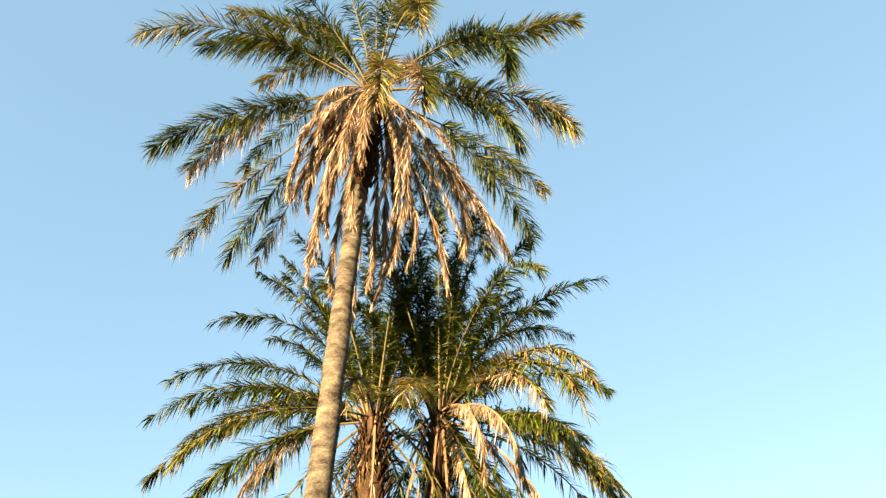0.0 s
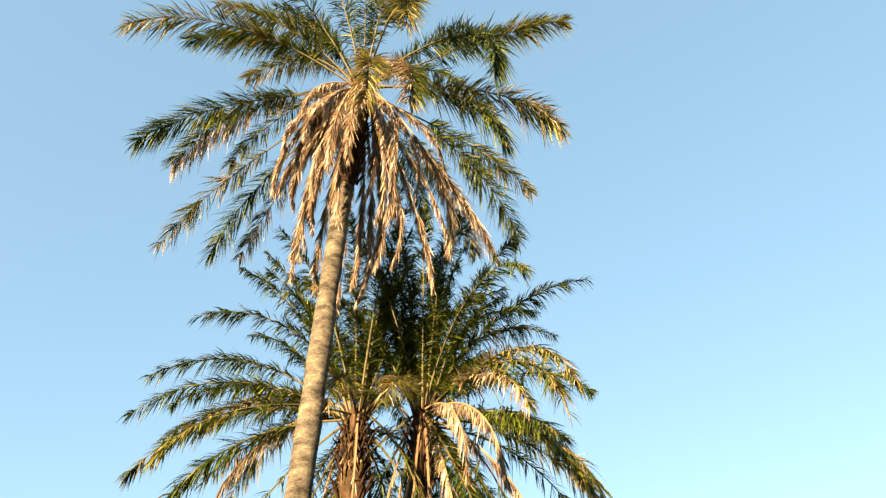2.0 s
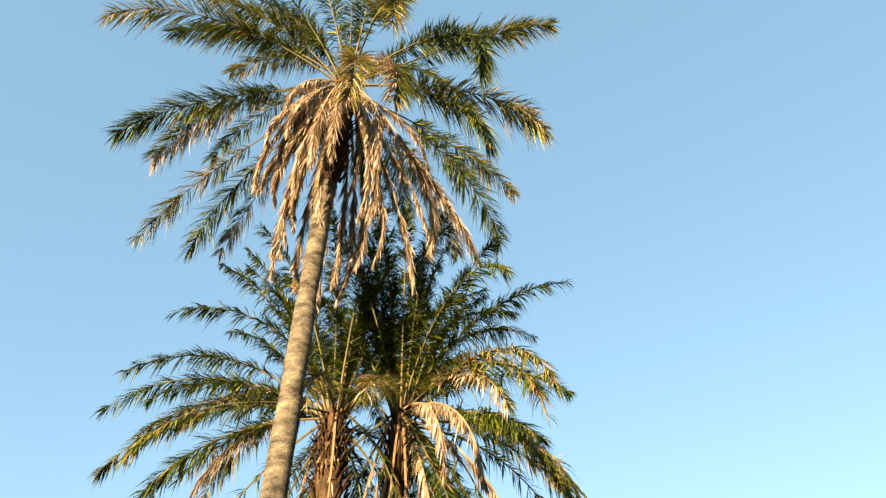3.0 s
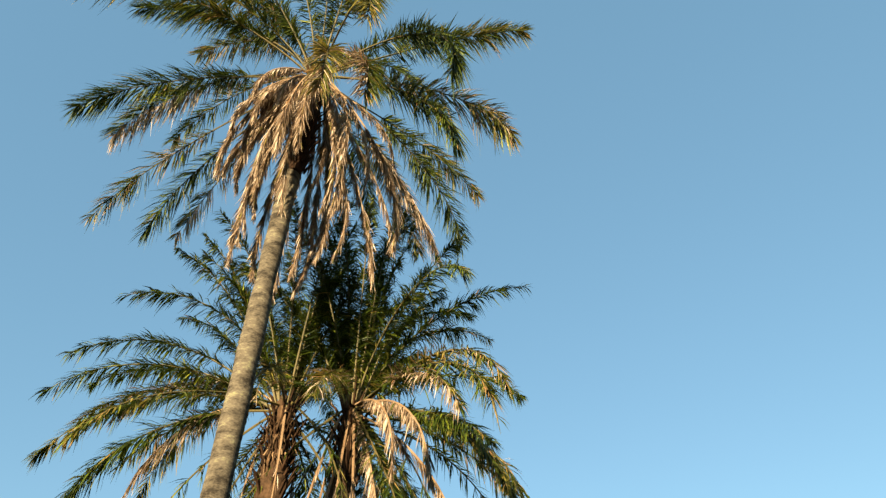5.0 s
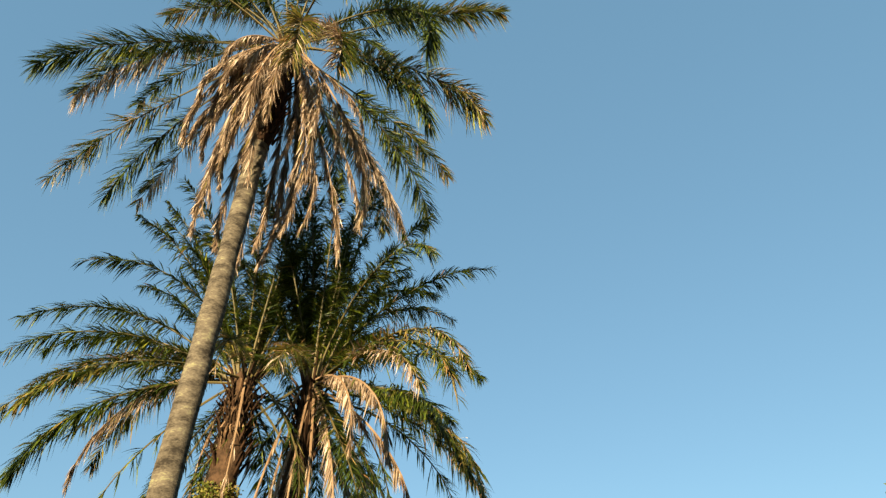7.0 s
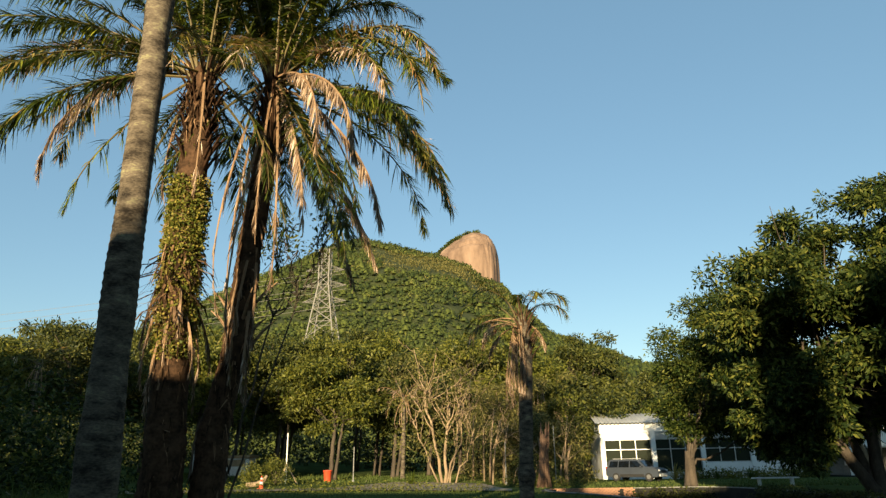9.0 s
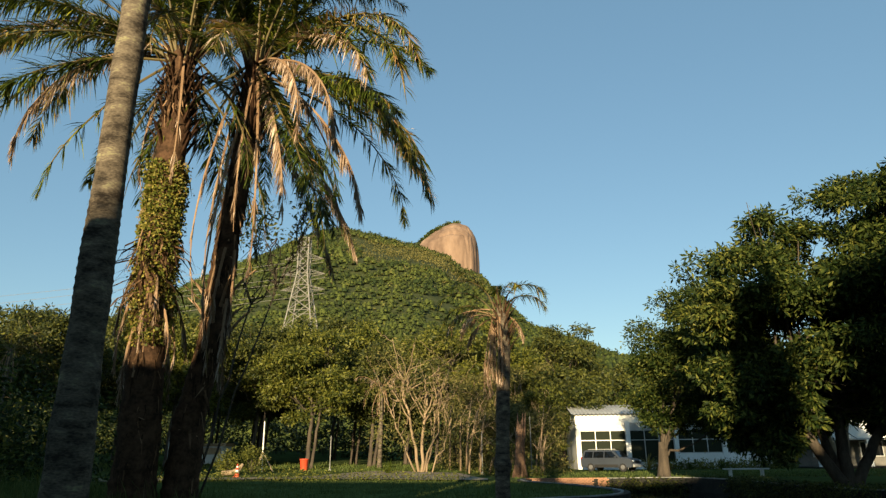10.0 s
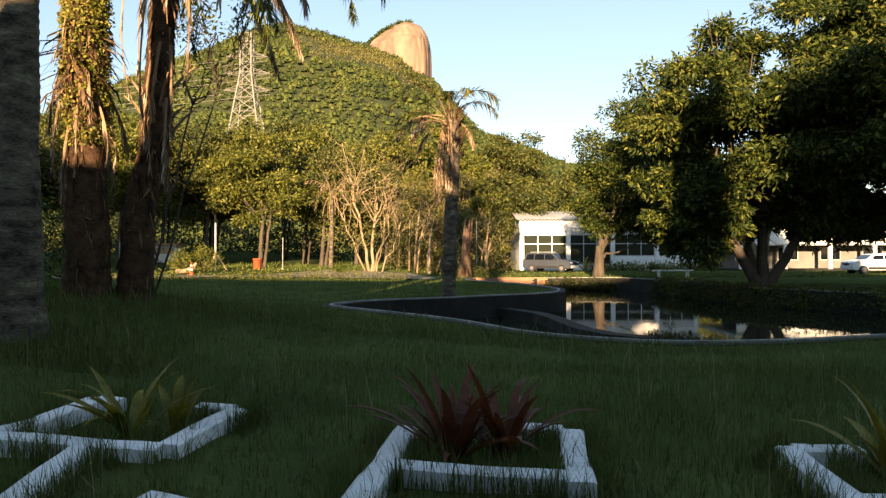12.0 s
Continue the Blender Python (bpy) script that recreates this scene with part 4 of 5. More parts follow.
# woodland along the road: rows of x, y, height, half-width, kind, seed
WOODS = [(-33, 50, 13.0, 6.5, 0, 61), (-41, 57, 14.0, 7, 0, 62), (-26.5, 55, 12.0, 5.5, 1, 63), (-20.5, 58, 11.5, 5.0, 0, 64), (-15.5, 57, 11.0, 4.4, 1, 65), (-11.0, 61, 10.5, 5.0, 0, 66), (-23.5, 66.0, 10.5, 4.2, 0, 67),
         (-8.5, 66, 9.5, 4.6, 0, 68), (-1.5, 62, 8.8, 3.6, 2, 69), (2.2, 66, 9.5, 4.4, 2, 70), (6.4, 72, 10.0, 5.0, 0, 71), (13.0, 84, 12.5, 6.5, 0, 72)]
WOODS2 = [(22, 90, 13.5, 7, 0, 73), (33, 92, 14, 8, 0, 74), (45, 88, 14, 8, 0, 75), (-50, 66, 15, 8, 0, 76), (-30, 72, 14, 8, 0, 77), (-18, 76, 16, 7, 0, 78), (-4.5, 78, 15, 6, 0, 79), (4.2, 63.5, 7.5, 2.2, 3, 80),
          (-62, 74, 16, 9, 0, 81), (-38.5, 46, 10.5, 4.6, 1, 82), (1.2, 56, 5.8, 2.2, 2, 83), (-14, 68, 14, 5, 1, 85), (-22, 64, 12.5, 5, 0, 86), (-6, 71, 14.5, 5, 1, 87), (-29, 62, 13, 5.5, 1, 88), (-36, 64, 14, 6, 0, 89), (0.5, 75, 15.5, 5, 1, 90), (7.5, 82, 16, 6, 0, 91)]
KINDS = [("leafy dark green woodland tree beyond the road", M_LEAFD, M_BARK), ("yellow-green tree catching the evening sun", M_LEAFY, M_BARK), ("thin dry brown-green tree at the wood's edge", M_DRYLEAF, M_PALEBARK), ("sparse twiggy tree with few pale leaves", M_LEAFY, M_PALEBARK)]
for x, y, h, r, k, seed in WOODS + WOODS2:
    lab, mat, bark = KINDS[k]
    thin = k >= 2
    tree(x, y, lab, [(0, 0, 0.3, 0, h * 0.42, 0.20), (0.35, 0.1, 0.9, 0.3, h * 0.44, 0.14)], (0.2, 0, h * (0.60 if thin else 0.67)), (r, r * 0.8, h * (0.42 if thin else 0.34)), 26 if thin else 38, 10 if thin else (24 if y < 62 else 17), 0.30 if thin else (0.33 if y < 62 else 0.44), mat, bark, seed,
         0.8 if thin else 1.3, limbs=22 if thin else 12, group="woodland trees along the road")

# the bare sunlit tree: pale branching stems, almost no leaves
rng = np.random.default_rng(90)
by = 49.5
bare_tree = thing("bare_tree", -5.4, by, land1(-5.4, by) - 0.08, "nearly leafless tree with pale branching stems in the sun", "tree")
stems, twigs = [], []
for (dx, tx, tz, r) in ((0, -1.2, 6.0, 0.12), (0.15, 0.5, 5.6, 0.13), (0.3, 1.6, 5.0, 0.08), (-0.2, -2.2, 4.4, 0.07), (0.5, 1.2, 4.6, 0.07), (0.9, 2.3, 3.8, 0.06)):
    a, b = np.array((dx, 0, 0)), np.array((tx, rng.uniform(-0.6, 0.6), tz))
    t = np.linspace(0, 1, 8)[:, None]
    stems.append(tube(a + (b - a) * t + rng.normal(0, 0.12, (8, 3)) * np.sin(np.pi * t), np.linspace(r, r * 0.6, 8), 8))
    for _ in range(5):
        s0 = a + (b - a) * rng.uniform(0.55, 1.0)
        e0 = s0 + np.array([rng.normal(0, 1.4), rng.normal(0, 1.0), rng.uniform(1.6, 4.4)])
        twigs.append((s0, e0, r * 0.42))
        for _ in range(3):
            s1 = s0 + (e0 - s0) * rng.uniform(0.3, 0.95)
            twigs.append((s1, s1 + np.array([rng.normal(0, 0.8), rng.normal(0, 0.6), rng.uniform(0.3, 1.7)]), r * 0.2))
V, F = join(stems)
child("trunk", mesh_from("trunk", V, F, M_PALEBARK, True), bare_tree)
V, F = join(limb_net(rng, twigs, 0.1, 0.08))
child("branch", mesh_from("branch", V, F, M_PALEBARK, True), bare_tree)
cl = rng.uniform((-3.4, -1.5, 2.0), (3.6, 1.5, 9.4), (260, 3))
child("crown", quads_mesh("crown", leaf_quads(rng, cl, 0.4, 14, 0.24), M_DRYLEAF), bare_tree, "few thin dry leaves")


# ---- thicket and slender stems beside the bare tree ----
def thicket(name, x0, x1, y0, y1, h, count, per, size, mat, seed, label, category="bushes"):
    rng = np.random.default_rng(seed)
    x, y = rng.uniform(x0, x1, count), rng.uniform(y0, y1, count)
    z = land(x, y) + h * rng.uniform(0.05, 1, count) ** 1.3
    tagged(new(name, quads_mesh(name, leaf_quads(rng, np.stack([x, y, z], 1), 0.35, per, size), mat)), label, category, kind="stuff")


thicket("undergrowth", -75, 2, 80, 96, 7.0, 1500, 22, 0.55, M_LEAFD, 91, "dark undergrowth beneath the woodland trees")
thicket("brushwood", -4.5, 5.4, 54, 62, 5.0, 420, 22, 0.28, M_DRYLEAF, 92, "dry brown-green brushwood along the wood's edge")
thicket("hedge_growth", 5, 60, 78, 92, 6.0, 900, 24, 0.5, M_LEAFD, 93, "dark green growth behind the white building")
thicket("shrubbery", 13.5, 25.5, 62.6, 64.0, 0.55, 200, 26, 0.26, M_LEAFY, 94, "yellow-green shrubs along the white wall", "shrubs")
thicket("weeds", -1.0, 4, 47.5, 50.5, 0.4, 120, 16, 0.2, M_LEAFY, 95, "low sunlit weeds along the road")
thicket("verge_weeds", -24, -2, 39.4, 40.6, 0.34, 330, 16, 0.16, M_LEAFY, 99, "ragged weeds growing over the road's near edge")
for nm, ctr, n, per, sz, lab in (("pond_plants", ((4.0, 13.3, -0.66), (8.6, 14.0, -0.38)), 150, 14, 0.13, "dark leaved plants along the near shore of the pond"), ("bank_growth", ((6.4, 43.2, -0.7), (24, 44.2, -0.12)), 600, 18, 0.2, "dark overhanging growth along the far bank of the pond")):
    rng = np.random.default_rng(96)
    c = rng.uniform(ctr[0], ctr[1], (n, 3))
    tagged(new(nm, quads_mesh(nm, leaf_quads(rng, c, 0.16, per, sz), M_LEAFD)), lab, "plants", kind="stuff")
rng = np.random.default_rng(100)
t = np.linspace(0, 1, 2000)
c = np.stack([np.interp(t, [0, 0.2, 0.45, 0.65, 0.8, 1], [12.9, 13.2, 13.9, 15.2, 17.0, 24.5]), np.interp(t, [0, 0.2, 0.45, 0.65, 0.8, 1], [40.0, 35.0, 31.0, 27.8, 25.6, 21.6]), rng.uniform(-0.70, 0.10, 2000)], 1)
c[:, :2] += rng.normal(-0.12, 0.22, (2000, 2))
tagged(new("bank_plants", quads_mesh("bank_plants", leaf_quads(rng, c, 0.14, 16, 0.14), M_LEAFD)), "dark low plants hanging over the pond bank under the trees", "plants", kind="stuff")
thicket("dark_scrub", -20, -9.6, 11.5, 18, 2.6, 700, 60, 0.15, M_LEAF, 97, "dark dense scrub beside the palms' mound")

rng = np.random.default_rng(98)
for i in range(16):
    x, y = rng.uniform(-3.6, 3.4), rng.uniform(51, 55)
    h = rng.uniform(2.6, 5.6)
    st = thing("sapling_stem", x, y, land1(x, y) - 0.05, "slender pale bare stem standing in the brushwood", "sapling", "slender stems in the brushwood")
    l = rng.normal(0, 0.5)
    V, F = tube([(0, 0, 0), (l * 0.2, 0.05, h * 0.35), (l * 0.7, 0, h * 0.7), (l * 1.3, 0.1, h)], [0.085, 0.07, 0.05, 0.02], 7)
    child("stem", mesh_from("stem", V, F, M_PALEBARK, True), st)
    V, F = join(limb_net(rng, [((l * 0.6, 0, h * 0.62), (l + rng.normal(0, 0.8), rng.normal(0, 0.4), h * rng.uniform(0.85, 1.1)), 0.03) for _ in range(3)], 0.1, 0.05))
    child("twig", mesh_from("twig", V, F, M_PALEBARK, True), st)

# broken dead trunk with torn bark
snag = thing("tree_stump", 1.62, 47.0, land1(1.62, 47.0) - 0.05, "tall broken dead trunk with torn reddish bark", "tree stump")
pc = []
for i in range(13):
    a = i * 0.51
    pc.append(tube([(0.42 * math.cos(a) - 0.10, 0.3 * math.sin(a), 0), (0.24 * math.cos(a) - 0.05, 0.2 * math.sin(a), 0.9), (0.20 * math.cos(a), 0.18 * math.sin(a), 2.2), (0.24 * math.cos(a) + 0.10, 0.2 * math.sin(a), 3.0 + 0.45 * math.sin(3 * a)), (0.28 * math.cos(a) + 0.16, 0.2 * math.sin(a), 3.6 + 0.6 * math.cos(5 * a))], [0.12, 0.12, 0.11, 0.08, 0.02], 7))
V, F = join(pc)
child("trunk", mesh_from("trunk", V, F, material("torn_bark", (0.06, 0.035, 0.022), (0.22, 0.135, 0.085), 5.0, 0.95, bump=1.0, fine=30, stretch=(1, 1, 0.2)), True), snag)

# palms far off in the wood
for (x, y, z, L, lab, st) in ((-33.5, 44.5, 8.6, 3.0, "palm rising among the trees with yellowing lower fronds", [G, X, Y, H]), (-9.4, 56.5, 6.6, 2.6, "palm with a brown dead crown at the wood's edge", [D, H, D, G])):
    g = land1(x, y)
    fp = thing("palm", x, y, g - 0.1, lab, "palm tree", "palms in the wood")
    palm_trunk(fp, [(0, 0, 0, 0.2), (0.1, 0, z * 0.5, 0.15), (0.1, 0, z + 0.1, 0.14)], M_TRUNK, sides=10, ring_step=0.4)
    crown(fp, (0.1, 0, z), [(a, e, 80, L) for a, e in zip(range(0, 360, 26), (50, 20, 65, 5, 40, 60, 10, 35, 55, -10, 30, 60, 15, 45))], st, 46 + int(-x), 0.5, 45, 0.2)
    skirt(fp, (0.1, 0, z), 8, 1.6, 2.4, 47, (-60, -80), 0.4, leaflet=0.3, pairs=35)


# ---- the hill with its granite dome ----
def hill_height(x, y):
    ridge = np.interp(x, [-900, -600, -420, -284, -262, -241, -203, -180, -151, -122, -90, -49, -37, -11, 0, 18, 38, 63, 95, 118, 154, 300, 600, 1000],
                      [20, 60, 135, 221, 246, 258, 278, 283, 277, 266, 258, 242, 227, 214, 199, 177, 152, 140, 128, 109, 110, 85, 60, 20])
    rise = smoothstep(150, 905, y) ** 0.92 * smoothstep(1700, 930, y)
    return ridge * rise


def build_hill():
    xs, ys = np.linspace(-900, 1000, 140), np.linspace(150, 1700, 120)
    Xg, Yg = np.meshgrid(xs, ys)
    x, y = Xg.ravel(), Yg.ravel()
    z = hill_height(x, y)
    nz = np.array([noise.fractal(Vector((a * 0.008, b * 0.008, 2)), 1.0, 2.0, 4) for a, b in zip(x, y)])
    z = z + nz * 5 * smoothstep(150, 400, y) - 0.6
    n = len(xs)
    F = [(j * n + i, j * n + i + 1, (j + 1) * n + i + 1, (j + 1) * n + i) for j in range(len(ys) - 1) for i in range(n - 1)]
    tagged(new("hill", mesh_from("hill", np.stack([x, y, z], 1), F, M_HILL, True)), "steep wooded hill with dry grassy patches in evening light", "hill", kind="structure")
    rng = np.random.default_rng(101)
    cnt = 34000
    px_, py_ = rng.uniform(-440, 320, cnt), 165 + 785 * rng.random(cnt) ** 0.85
    px_[:6500], py_[:6500] = rng.uniform(-150, 130, 6500), rng.uniform(160, 430, 6500)
    dens = np.array([noise.noise(Vector((a * 0.012, b * 0.012, 7))) for a, b in zip(px_, py_)])
    bald = np.exp(-(((px_ + 75) / 75) ** 2 + ((py_ - 690) / 90) ** 2))
    keep = (dens - 0.9 * bald) > -0.62
    px_, py_ = px_[keep], py_[keep]
    nn = np.array([noise.fractal(Vector((a * 0.008, b * 0.008, 2)), 1.0, 2.0, 4) for a, b in zip(px_, py_)])
    pz = hill_height(px_, py_) + nn * 5 * smoothstep(150, 400, py_)
    r = rng.uniform(3.0, 6.6, len(px_)) * rng.uniform(0.55, 1.0, len(px_)) * np.clip(py_ / 620, 0.6, 1.0)
    C = np.stack([px_, py_, pz + r * 0.25], 1)
    per = 12
    ring_a, ring_e = np.linspace(0, 2 * np.pi, 4, endpoint=False), np.radians([-15, 48])
    unit = np.array([(math.cos(a) * math.cos(e), math.sin(a) * math.cos(e), math.sin(e)) for e in ring_e for a in ring_a])
    jit = 0.60 * (1 + rng.uniform(-0.30, 0.30, (len(C), len(unit), 1))) * rng.uniform(0.75, 1.25, (len(C), 1, 3))
    core = (C[:, None, :] + unit[None] * jit * r[:, None, None] * np.array([1.0, 1.0, 0.85])).reshape(-1, 3)
    cell = [(i, (i + 1) % 4, 4 + (i + 1) % 4, 4 + i) for i in range(4)] + [(4, 5, 6, 7)]
    faces = (np.array(cell)[None] + 8 * np.arange(len(C))[:, None, None]).reshape(-1, 4)
    tagged(new("hill_trees", mesh_from("hill_trees", core, faces, M_FOREST, True)), "rounded crowns of the trees on the hillside", "forest", kind="stuff")
    c = np.repeat(C, per, axis=0)
    rr = np.repeat(r, per)
    d = rng.normal(0, 1, (len(c), 3))
    d[:, 2] = np.abs(d[:, 2]) - 0.35
    d /= np.linalg.norm(d, axis=1)[:, None]
    p = c + d * np.array([1.0, 1.0, 0.95]) * rr[:, None] * rng.uniform(0.7, 1.05, len(c))[:, None]
    nrm = d + rng.normal(0, 0.45, d.shape)
    u = np.cross(nrm, rng.normal(0, 1, d.shape))
    u /= np.linalg.norm(u, axis=1)[:, None] + 1e-6
    v = np.cross(nrm, u)
    v /= np.linalg.norm(v, axis=1)[:, None] + 1e-6
    s = (rr * rng.uniform(0.13, 0.34, len(c)) * np.clip(c[:, 1] / 760, 0.6, 1.0))[:, None]
    Q = np.stack([p - u * s, p - v * s * 0.7, p + u * s, p + v * s * 0.7], 1)
    tagged(new("hill_woods", quads_mesh("hill_woods", Q, M_FOREST)), "dense green forest covering the hillside", "forest", kind="stuff")
    bx, by_ = rng.normal(-75, 48, 900), rng.normal(690, 60, 900)
    bn = np.array([noise.fractal(Vector((a * 0.008, b * 0.008, 2)), 1.0, 2.0, 4) for a, b in zip(bx, by_)])
    C = np.stack([bx, by_, hill_height(bx, by_) + bn * 5 + 0.5], 1)
    tagged(new("hill_scrub", quads_mesh("hill_scrub", leaf_quads(rng, C, 2.2, 16, 1.5, 0.7, 0.0, 0.8), M_DRYLEAF)), "dry brown scrub on a bare patch of the hillside", "scrub", kind="stuff")


build_hill()


def dome_point(q):
    x = math.copysign(abs(q.x) ** 0.7, q.x) * (85 if q.x < 0 else 34)
    n1 = noise.fractal(Vector((q.x * 1.4, q.y * 1.4, q.z * 0.8)), 1.0, 2.0, 5)
    crack = abs(noise.noise(Vector((q.x * 4, q.y * 4, q.z * 0.7))))
    k = 1 + 0.05 * n1 - 0.035 * max(0, 0.16 - crack) / 0.16
    z = 228 + (q.z ** 0.52 * 76 if q.z > 0 else q.z * 60) * k - (55 * max(0, -q.x) if q.z > 0 else 0)
    return Vector((-47 + x * k, 880 + q.y * 42 * k, z))


def build_dome():
    bm = bmesh.new()
    bmesh.ops.create_icosphere(bm, subdivisions=6, radius=1)
    for v in bm.verts:
        v.co = dome_point(v.co.copy())
    me = bpy.data.meshes.new("granite_dome")
    bm.to_mesh(me)
    bm.free()
    me.materials.append(M_ROCK)
    me.polygons.foreach_set("use_smooth", [True] * len(me.polygons))
    tagged(new("granite_dome", me), "bare rounded granite dome lit orange by the low sun", "rock", kind="structure")
    rng = np.random.default_rng(111)
    C = []
    for _ in range(170):
        a, e = rng.uniform(-0.92, 0.1), rng.uniform(-0.30, 0.02)
        z = math.sqrt(max(0.02, 1 - a * a - e * e))
        C.append(np.array(dome_point(Vector((a, e, z)).normalized())) + np.array([0, 0, 1.0]))
    C = np.array(C)
    tagged(new("dome_shrubs", quads_mesh("dome_shrubs", leaf_quads(rng, C, 1.5, 26, 2.3, 0.7, 0.0, 0.8), M_FOREST)), "green shrubs growing along the dome's back", "shrubs", kind="stuff")


build_dome()


# ---- lattice tower and its lines ----
def build_pylon():
    x0, y0, g = -75.5, 260.0, 20.0
    py = thing("transmission_tower", x0, y0, g, "grey steel lattice power tower standing on the hillside", "power tower")
    w0, w1 = 9.8, 2.1
    pc = []

    def half(z):
        return w0 + (w1 - w0) * min(1.0, z / 52.0)
    lev = [0, 12, 22, 30, 36.5, 42, 47, 52, 56, 60, 64, 67]
    cor = lambda z, i: np.array([half(z) * (1 if i in (0, 3) else -1), half(z) * (1 if i < 2 else -1), z])
    for a, b in zip(lev[:-1], lev[1:]):
        for i in range(4):
            j = (i + 1) % 4
            for p, q, r in ((cor(a, i), cor(b, i), 0.27), (cor(a, i), cor(b, j), 0.14), (cor(a, j), cor(b, i), 0.14), (cor(b, i), cor(b, j), 0.13)):
                pc.append(tube([p, q], [r, r], 4))
    V, F = join(pc)
    child("tower_frame", mesh_from("tower_frame", V, F, M_STEEL), py)
    for z, L in ((45, 9.0), (51.5, 9.0), (58, 8.0)):
        arm = []
        for s in (-1, 1):
            tip = np.array([s * L, 0, z + 0.4])
            for w in (-1, 1):
                arm += [tube([(s * w1, w * w1, z), tip], [0.13, 0.1], 4), tube([(s * w1, w * w1, z + 2.2), tip], [0.12, 0.1], 4)]
            for k in (0.35, 0.65):
                arm.append(tube([(s * (w1 + (L - w1) * k), w1 * (1 - k), z), (s * (w1 + (L - w1) * k), 0, z + 2.2 * (1 - k))], [0.08, 0.08], 4))
        V, F = join(arm)
        child("cross_arm", mesh_from("cross_arm", V, F, M_STEEL), py)
    wires = []
    for z, L in ((45, 9.0), (51.5, 9.0), (58, 8.0)):
        for s in (-1, 1):
            for ex, ey, ez in ((-420, 40, 44), (-420, 40, 44)):
                t = np.linspace(0, 1, 24)[:, None]
                a, b = np.array([s * L, 0, z - 1.2]), np.array([ex, ey + s * 12, z - 14])
                w = a + (b - a) * t
                w[:, 2] -= 10 * 4 * t[:, 0] * (1 - t[:, 0]) * 0.5
                wires.append(tube(w, [0.07] * 24, 4))
                break
    V, F = join(wires)
    child("power_line", mesh_from("power_line", V, F, M_STEEL), py, "thin sagging power lines")
    b = tube([(0, 0, -18), (0, 0, 0.5)], [11.5, 10.8], 4)
    child("footing", mesh_from("footing", b[0], b[1], M_CONC), py)


build_pylon()


# ---- the white building ----
bld = thing("building", 7.5, 66.0, 0.0, "low white building with large glazed bays and a ribbed roof", "building")
W = 17.4
part("wall", box_bm((0, 0, 4.15, W, 0.25, 4.95), (0, 0.02, 0, W, 0.23, 0.55), (0, 0.3, 0, 0.25, 9, 4.9), (W - 0.25, 0.3, 0, W, 9, 4.9), (0.25, 8.7, 0, W - 0.25, 9, 4.9)), M_WALL, bld)
part("wall", box_bm((9.15, -0.015, 0.55, W - 0.02, 0.22, 1.35)), M_WALL, bld, "white sill wall under the window bays")
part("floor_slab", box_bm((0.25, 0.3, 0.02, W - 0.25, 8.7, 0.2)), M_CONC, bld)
part("ceiling_slab", box_bm((0.25, 0.3, 4.3, W - 0.25, 8.7, 4.5)), M_WALL, bld)
for cx in (0.0, 4.55, 8.9, 13.2, W - 0.42):
    part("column", box_bm((cx, -0.12, 0, cx + 0.42, 0.3, 4.16), bevel=0.02), M_WALL, bld)
for k, (a, b) in enumerate(((0.42, 4.55), (4.97, 8.9), (9.32, 13.2), (13.62, W - 0.42))):
    zb = 0.56 if k < 2 else 1.36
    win = part("window", box_bm((a, 0.06, 3.42, b, 0.12, 3.50), (a, 0.06, 2.55, b, 0.11, 2.62), (a, 0.06, zb, b, 0.13, zb + 0.08)), M_METAL, bld, "steel-framed glazed bay")
    n = 3
    for i in range(n):
        xa, xb = a + (b - a) * i / n, a + (b - a) * (i + 1) / n
        child("pane", mesh_from("pane", [(xa + 0.04, 0.09, zb + 0.08), (xb - 0.04, 0.09, zb + 0.08), (xb - 0.04, 0.09, 3.42), (xa + 0.04, 0.09, 3.42)], [(0, 1, 2, 3)], M_PANE), win)
        if i:
            part("mullion", box_bm((xa - 0.035, 0.05, zb + 0.08, xa + 0.035, 0.13, 3.42)), M_METAL, win)
    part("louvre", box_bm(*[(a, -0.02 + 0.012 * q, 3.52 + 0.105 * q, b, 0.05 + 0.012 * q, 3.60 + 0.105 * q) for q in range(6)]), M_METAL, bld, "grey slatted louvre above the glass")
for i, (xx, w_) in enumerate(((0.9, 0.5), (1.6, 0.9), (2.9, 1.1))):
    part("counter", box_bm((xx, 1.2 + i * 0.1, 0.2, xx + w_, 1.6 + i * 0.1, 1.35)), M_WALL, bld, "pale counter seen through the glass")
nr = 90
rx = np.linspace(-0.35, W + 0.35, nr * 4)
rv, rf = [], []
for yy, zz in ((-0.55, 4.93), (4.6, 6.05), (9.6, 4.95)):
    rv += [(a, yy, zz + 0.05 * math.sin(a * 2 * math.pi / 0.36)) for a in rx]
m = len(rx)
rf = [(k * m + i, k * m + i + 1, (k + 1) * m + i + 1, (k + 1) * m + i) for k in range(2) for i in range(m - 1)]
ro = child("roof", mesh_from("roof", rv, rf, M_ROOF, True), bld, "corrugated grey fibre-cement roof")
part("gable", box_bm((0.0, 0.3, 4.9, 0.25, 8.7, 5.1), (0.0, 2.2, 5.1, 0.25, 7.0, 5.5)), M_WALL, bld)

wing = thing("building", 27.0, 62.0, 0.0, "long white building with a dark covered walkway in front", "building")
part("wall", box_bm((0, 3.2, 0, 34, 3.5, 4.25)), M_WALLIN, wing, "back wall under the walkway, its shade painted in")
part("fascia", box_bm((0, 0, 2.45, 34, 0.2, 4.28)), M_WALL, wing, "bright white fascia")
part("roof", box_bm((-0.4, -0.5, 4.3, 34.4, 9, 4.55), (0, 0, 2.32, 34, 3.2, 2.44)), M_ROOF, wing)
